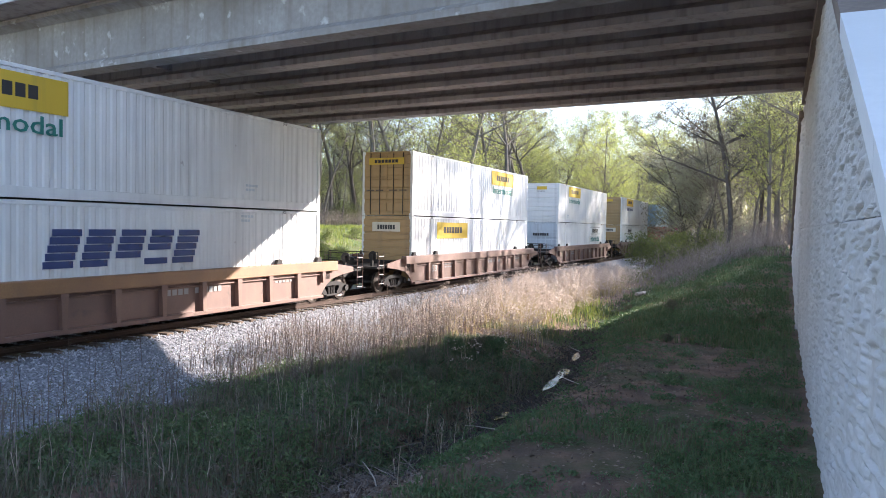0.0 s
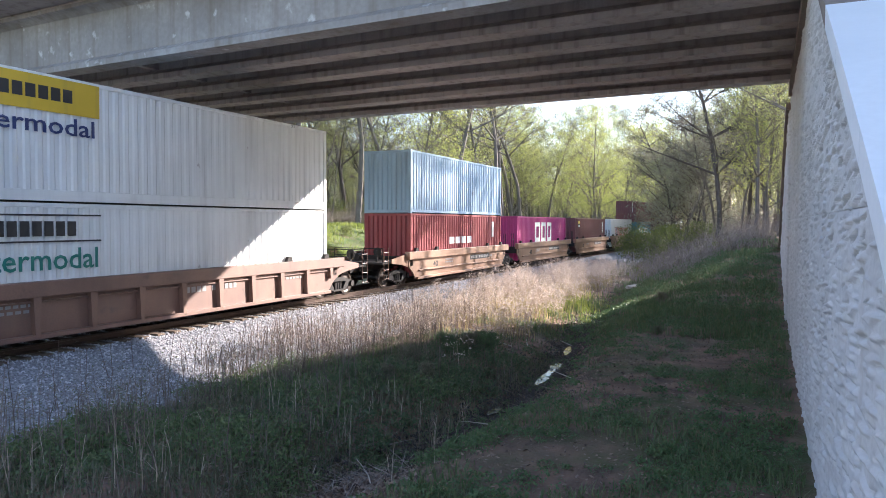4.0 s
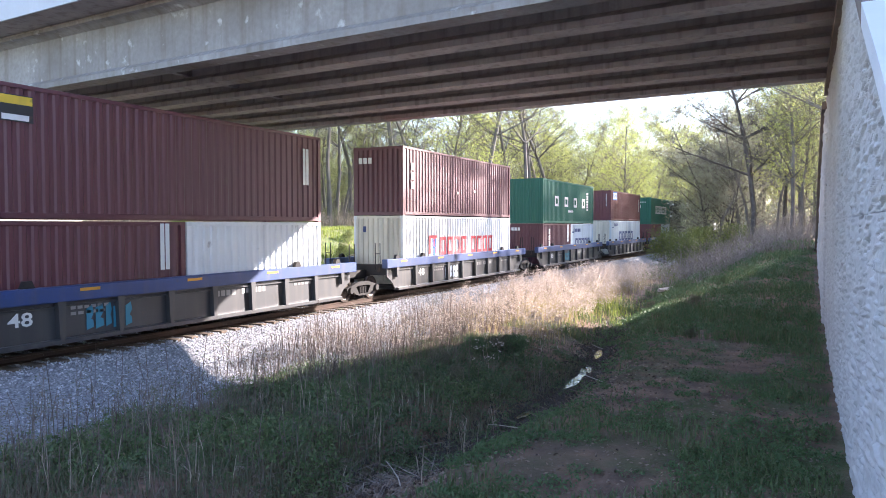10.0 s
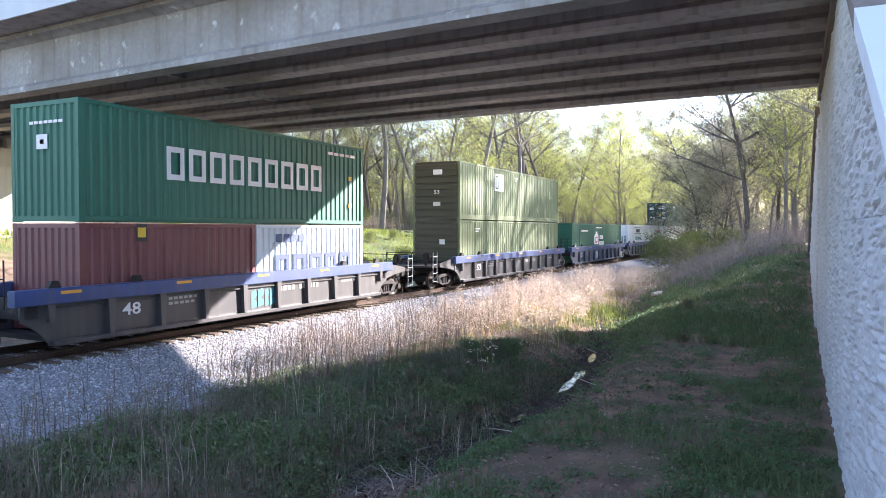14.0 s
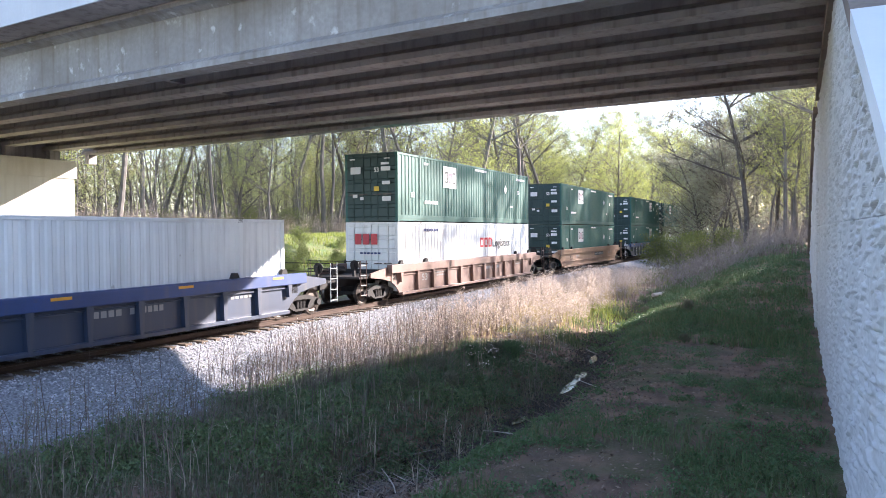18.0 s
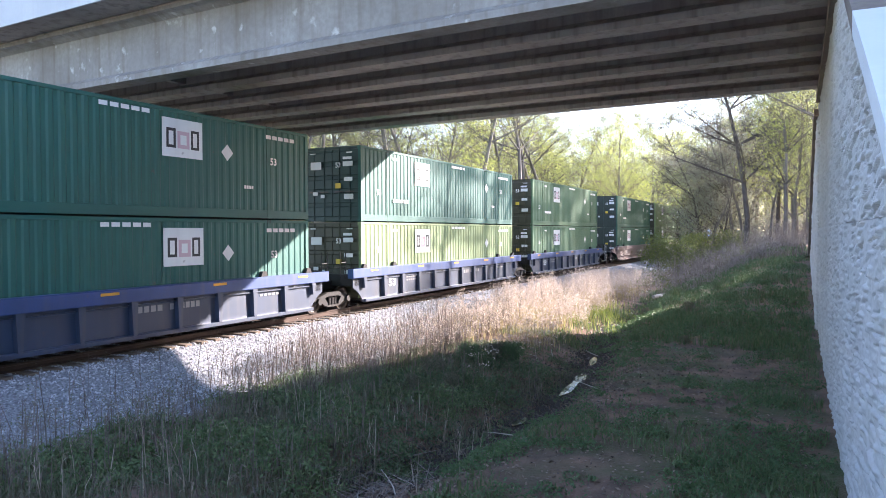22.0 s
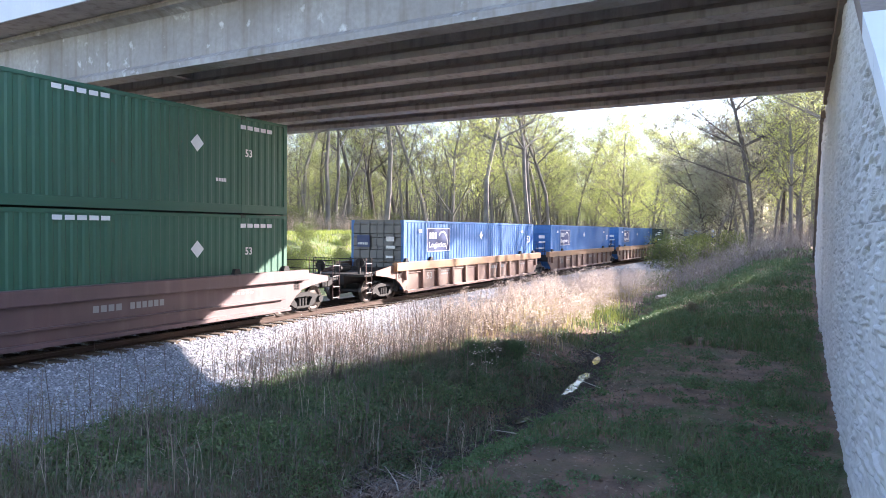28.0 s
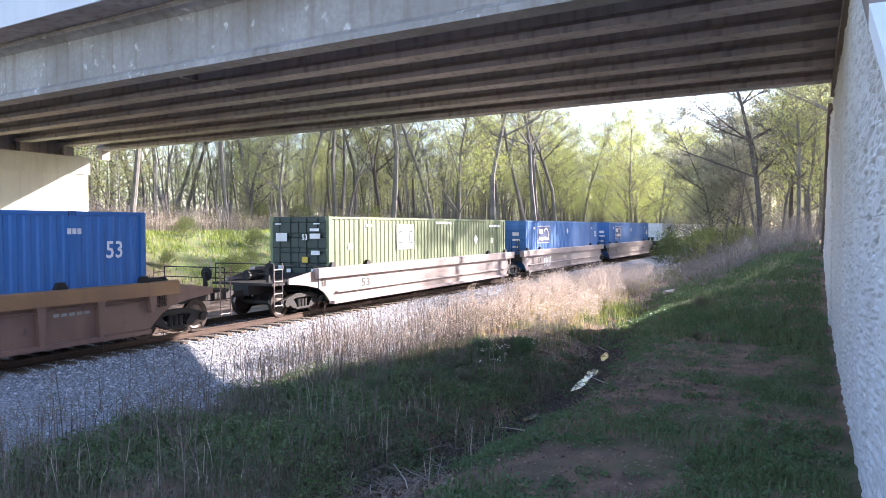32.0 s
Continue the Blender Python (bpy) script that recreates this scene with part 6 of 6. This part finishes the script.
weeds("foreground_stalks", spots_in(300, 4.5, 13, 4.6, 10.5, 36, lambda x, y: (0.1 + 0.9 * patch(x, y, 0.6, 12)) * heap(x, y)), "thin pale dead stalks over the mound", 46, STRAW, BROWNWEED, 0.7, 3, 0.5)
blades("tan_grass", spots_in(15000, 19, 46, 6.8, 12.4, 37, lambda x, y: sunny(x, y) * (0.2 + 0.8 * patch(x, y, 0.7, 19))), 0.52, 0.009, 0.7, TANGRASS, "dry yellow-tan grass in the sun", 47)
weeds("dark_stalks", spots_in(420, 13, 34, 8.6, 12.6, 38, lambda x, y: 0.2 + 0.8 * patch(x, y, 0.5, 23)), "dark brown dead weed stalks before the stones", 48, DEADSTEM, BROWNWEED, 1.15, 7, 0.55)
weeds("bank_weeds", spots_in(2600, 20, 80, 44.2, 49, 33, lambda x, y: 0.8), "dry pale weeds at the wood's edge", 43, STRAW, PLUME, 1.5, 6)


def bush(name, seed, height, label, bark, leaf, per_tip, size):
    return tree(seed, height, label, bark, leaf, per_tip, size, spread=0.9, fork=0.05, leaf_spread=0.10 * height, levels=2, dense=1.3, name=name, category="bush")


BUSHES = [bush("bush", 51, 1.3, "low dark green bush by the ditch", DARKBARK, MOSS, 9, 0.045),
          bush("bush", 52, 1.1, "low brown-green scrub bush", DARKBARK, BROWNWEED, 9, 0.045),
          bush("bush", 53, 2.6, "leafy green bush beside the track", DARKBARK, LEAF_DEEP, 4, 0.09)]
used = [False] * 3


def plant_bush(k, x, y, size):
    m = pose(x, y, land(x, y), 0, 0, random.uniform(0, 360)) @ Matrix.Diagonal((size, size, size, 1))
    if not used[k]:
        BUSHES[k].matrix_basis = m
        used[k] = True
    else:
        copy_thing(BUSHES[k], m).matrix_basis = m


rnd = random.Random(17)
for i in range(7):
    plant_bush(rnd.choice((0, 1, 1)), rnd.uniform(12.0, 19), rnd.uniform(6.6, 8.4), rnd.uniform(0.25, 0.42))
for i in range(4):
    plant_bush(rnd.choice((0, 1)), rnd.uniform(24, 42), rnd.uniform(1.0, 7.0), rnd.uniform(0.2, 0.42))
for i in range(16):
    plant_bush(2, rnd.uniform(62, 105), rnd.uniform(6.0, 11.0), rnd.uniform(0.5, 1.0))
for i in range(16):
    plant_bush(2, rnd.uniform(30, 110), rnd.uniform(46, 52), rnd.uniform(0.4, 0.9))
for i in range(26):
    plant_bush(2, rnd.uniform(27, 60), rnd.uniform(27, 36), rnd.uniform(0.22, 0.5))


def ballast():
    rng = np.random.default_rng(8)
    n = 44000
    x = rng.uniform(8, 62, n)
    x[: n // 2] = rng.uniform(9, 30, n // 2)
    y = rng.uniform(10.6, 18.6, n)
    keep = np.array([rng.random() < smoothstep(10.4, 13.0, b) for b in y])
    x, y = x[keep], y[keep]
    n = len(x)
    z = np.array([land(a, b) for a, b in zip(x, y)])
    octa = np.array([(1, 0, 0), (0, 1, 0), (-1, 0, 0), (0, -1, 0), (0, 0, 1), (0, 0, -1)], float)
    faces = np.array([(0, 1, 4), (1, 2, 4), (2, 3, 4), (3, 0, 4), (1, 0, 5), (2, 1, 5), (3, 2, 5), (0, 3, 5)])
    s = rng.uniform(0.018, 0.042, n)
    v = octa[None] * s[:, None, None] * rng.uniform(0.6, 1.2, (n, 6, 1))
    a = rng.uniform(0, math.tau, n)
    c, d = np.cos(a), np.sin(a)
    vx = v[:, :, 0] * c[:, None] - v[:, :, 1] * d[:, None] + 0.5 * v[:, :, 2] * d[:, None]
    vy = v[:, :, 0] * d[:, None] + v[:, :, 1] * c[:, None] + 0.3 * v[:, :, 2] * c[:, None]
    w = np.stack([vx + x[:, None], vy + y[:, None], v[:, :, 2] * 0.8 + z[:, None] + 0.012], 2).reshape(-1, 3)
    f = (faces[None] + 6 * np.arange(n)[:, None, None]).reshape(-1, 3)
    me = bpy.data.meshes.new("ballast_stones")
    me.from_pydata(w.tolist(), [], f.tolist())
    me.materials.append(STONE)
    me.update()
    tagged(new("ballast_stones", me), "grey crushed-stone ballast along the track", "gravel", kind="stuff")


ballast()


def ditch():
    rng = random.Random(91)
    vs, fs = [], []
    # clods and leaves whose near-black colour paints in the ditch's shade
    for _ in range(9000):
        x = rng.uniform(9.5, 42)
        c = along(CREEK, x) + 0.2 * noise.noise((x * 0.8, 3, 1))
        y = c + rng.gauss(0, 0.30 + 0.25 * max(0.0, noise.noise((x * 0.7, 1, 2))))
        p = Vector((x, y, land(x, y) + rng.uniform(0.0, 0.04)))
        d = Vector((rng.gauss(0, 1), rng.gauss(0, 1), rng.gauss(0, 0.5))).normalized() * rng.uniform(0.025, 0.085)
        o = Vector((-d.y, d.x, rng.gauss(0, 0.03))) * 0.6
        n = len(vs)
        vs += [tuple(p - d), tuple(p + o), tuple(p + d), tuple(p - o), tuple(p + Vector((0, 0, 0.04)))]
        fs += [(n, n + 1, n + 4), (n + 1, n + 2, n + 4), (n + 2, n + 3, n + 4), (n + 3, n, n + 4)]
    tagged(new("ditch_debris", scatter_mesh("ditch_debris", vs, fs, SHADE_DEBRIS)), "clods and rotting leaves in the ditch, coloured dark for its shade", "debris", kind="stuff")
    # still water, its edge where the uneven bed rises through it
    g = Geo()
    for x0, x1, w, deep in ((17.4, 19.3, 0.13, 0.08), (19.0, 20.9, 0.16, 0.075), (14.4, 15.2, 0.12, 0.07), (21.8, 23.4, 0.12, 0.07)):
        z = land((x0 + x1) / 2, along(CREEK, (x0 + x1) / 2)) + deep
        n = 8
        left = [(x0 + (x1 - x0) * i / n, along(CREEK, x0 + (x1 - x0) * i / n) - w * math.sin(math.pi * (0.05 + 0.9 * i / n))) for i in range(n + 1)]
        right = [(x0 + (x1 - x0) * i / n, along(CREEK, x0 + (x1 - x0) * i / n) + w * math.sin(math.pi * (0.05 + 0.9 * i / n))) for i in range(n + 1)]
        g.prism(left + right[::-1], "z", z - 0.02, z)
    solo("puddle", g, WATER, "shallow shining ditch water", "puddle", "structure")


ditch()


def litter():
    rng = random.Random(77)
    for x, y, L, a, r in ((7.75, 6.12, 0.85, -8, 0.024), (8.35, 5.95, 0.7, -62, 0.012), (9.3, 5.35, 1.0, 42, 0.012), (10.3, 5.6, 0.7, 75, 0.010), (9.0, 5.9, 0.6, 20, 0.012), (13.4, 5.0, 0.7, 120, 0.014), (17.5, 4.4, 0.8, 60, 0.016), (21, 6.6, 1.0, 20, 0.018), (20.2, 6.9, 0.8, 80, 0.015), (24, 6.0, 1.1, 45, 0.02)):
        g = Geo()
        p = Vector((x, y, land(x, y) + 0.03))
        d = Vector((math.cos(radians(a)), math.sin(radians(a)), 0.05))
        for i in range(3):
            q = p + d * L / 3 + Vector((rng.gauss(0, 0.03), rng.gauss(0, 0.03), 0.01))
            g.tube(p, q, r * (1 - 0.2 * i), r * (0.8 - 0.2 * i), 6)
            p = q
        solo("stick", g, PALEWOOD, "bleached dead stick on the ground", "stick")
    x, y = 42.6, 6.7
    g = Geo().tube((x, y, land(x, y) + 0.12), (x - 2.4, y + 0.35, land(x - 2.4, y) + 0.25), 0.13, 0.10, 8)
    solo("fallen_log", g, PALEWOOD, "pale fallen log beside the ditch", "log")
    vs, fs = [], []
    for _ in range(52000):
        x, y = rng.uniform(4.5, 34), rng.uniform(-0.4, 9.0)
        if rng.random() > 0.25 + 0.75 * math.exp(-((y - along(CREEK, x)) / 1.5) ** 2):
            continue
        c = Vector((x, y, land(x, y) + 0.015))
        d = Vector((rng.gauss(0, 1), rng.gauss(0, 1), rng.gauss(0, 0.35))).normalized() * rng.uniform(0.02, 0.05)
        o = Vector((-d.y, d.x, rng.gauss(0, 0.02))) * 0.5
        n = len(vs)
        vs += [tuple(c - d), tuple(c + o), tuple(c + d), tuple(c - o)]
        fs.append((n, n + 1, n + 2, n + 3))
    tagged(new("leaf_litter", scatter_mesh("leaf_litter", vs, fs, DEBRIS)), "brown dead leaves and twigs on the soil", "leaf litter", kind="stuff")


litter()


def leaf_heap():
    rng = random.Random(83)
    vs, fs = [], []
    for _ in range(3400):
        x, y = rng.gauss(9.2, 1.0), rng.gauss(5.75, 0.34)
        h = 0.13 * math.exp(-((x - 9.2) / 1.1) ** 2 - ((y - 5.75) / 0.4) ** 2) * rng.random()
        c = Vector((x, y, land(x, y) + 0.01 + h))
        d = Vector((rng.gauss(0, 1), rng.gauss(0, 1), rng.gauss(0, 0.6))).normalized() * rng.uniform(0.02, 0.055)
        o = Vector((-d.y, d.x, rng.gauss(0, 0.03))) * 0.55
        n = len(vs)
        vs += [tuple(c - d), tuple(c + o), tuple(c + d), tuple(c - o)]
        fs.append((n, n + 1, n + 2, n + 3))
    ob = thing("leaf_heap", "heap of brown dead leaves and twigs by the ditch", "leaf litter", kind="stuff")
    me = new("dead_leaves", scatter_mesh("dead_leaves", vs, fs, DEBRIS))
    me.parent = ob
    g = Geo()
    for _ in range(150):
        x, y = rng.gauss(9.2, 1.1), rng.gauss(5.75, 0.4)
        z = land(x, y) + 0.05
        a, L = rng.uniform(0, math.tau), rng.uniform(0.15, 0.6)
        g.tube((x, y, z), (x + L * math.cos(a), y + L * math.sin(a), z + rng.uniform(0, 0.22)), 0.007, 0.003, 3, False)
    part("twigs", g, DEADWOOD, ob)


leaf_heap()
twigs = Geo()
rnd = random.Random(5)
for _ in range(520):
    if rnd.random() < 0.35:
        x, y = rnd.gauss(9.6, 0.9), rnd.gauss(6.7, 0.6)
    else:
        x = rnd.uniform(11, 40)
        y = along(CREEK, x) + rnd.gauss(0, 0.7)
    z = land(x, y) + 0.02
    a, L = rnd.uniform(0, math.tau), rnd.uniform(0.08, 0.42)
    twigs.tube((x, y, z), (x + L * math.cos(a), y + L * math.sin(a), z + rnd.uniform(0, 0.16)), 0.009, 0.005, 3, False)
solo("dead_twigs", twigs, DEADSTEM, "dead brown twigs strewn along the ditch", "twigs", "stuff")
g = Geo()
for i in range(60):
    x = -40 + i * 5
    g.prism([(x, 41.0), (x + 5, 41.0), (x + 5, 44.0), (x, 44.0)], "z", land(x, 42) - 0.4, land(30, 44) + 0.04)
solo("far_road", g, ASPHALT, "pale narrow road beyond the track", "road", "structure")


# ---- what moves ----
def motions():
    for ob, place, z in MOVING:
        walk(ob, [(0.0, pose(place, TRACK, z)), (32.0, pose(place - SPEED * 32.0, TRACK, z))])


motions()
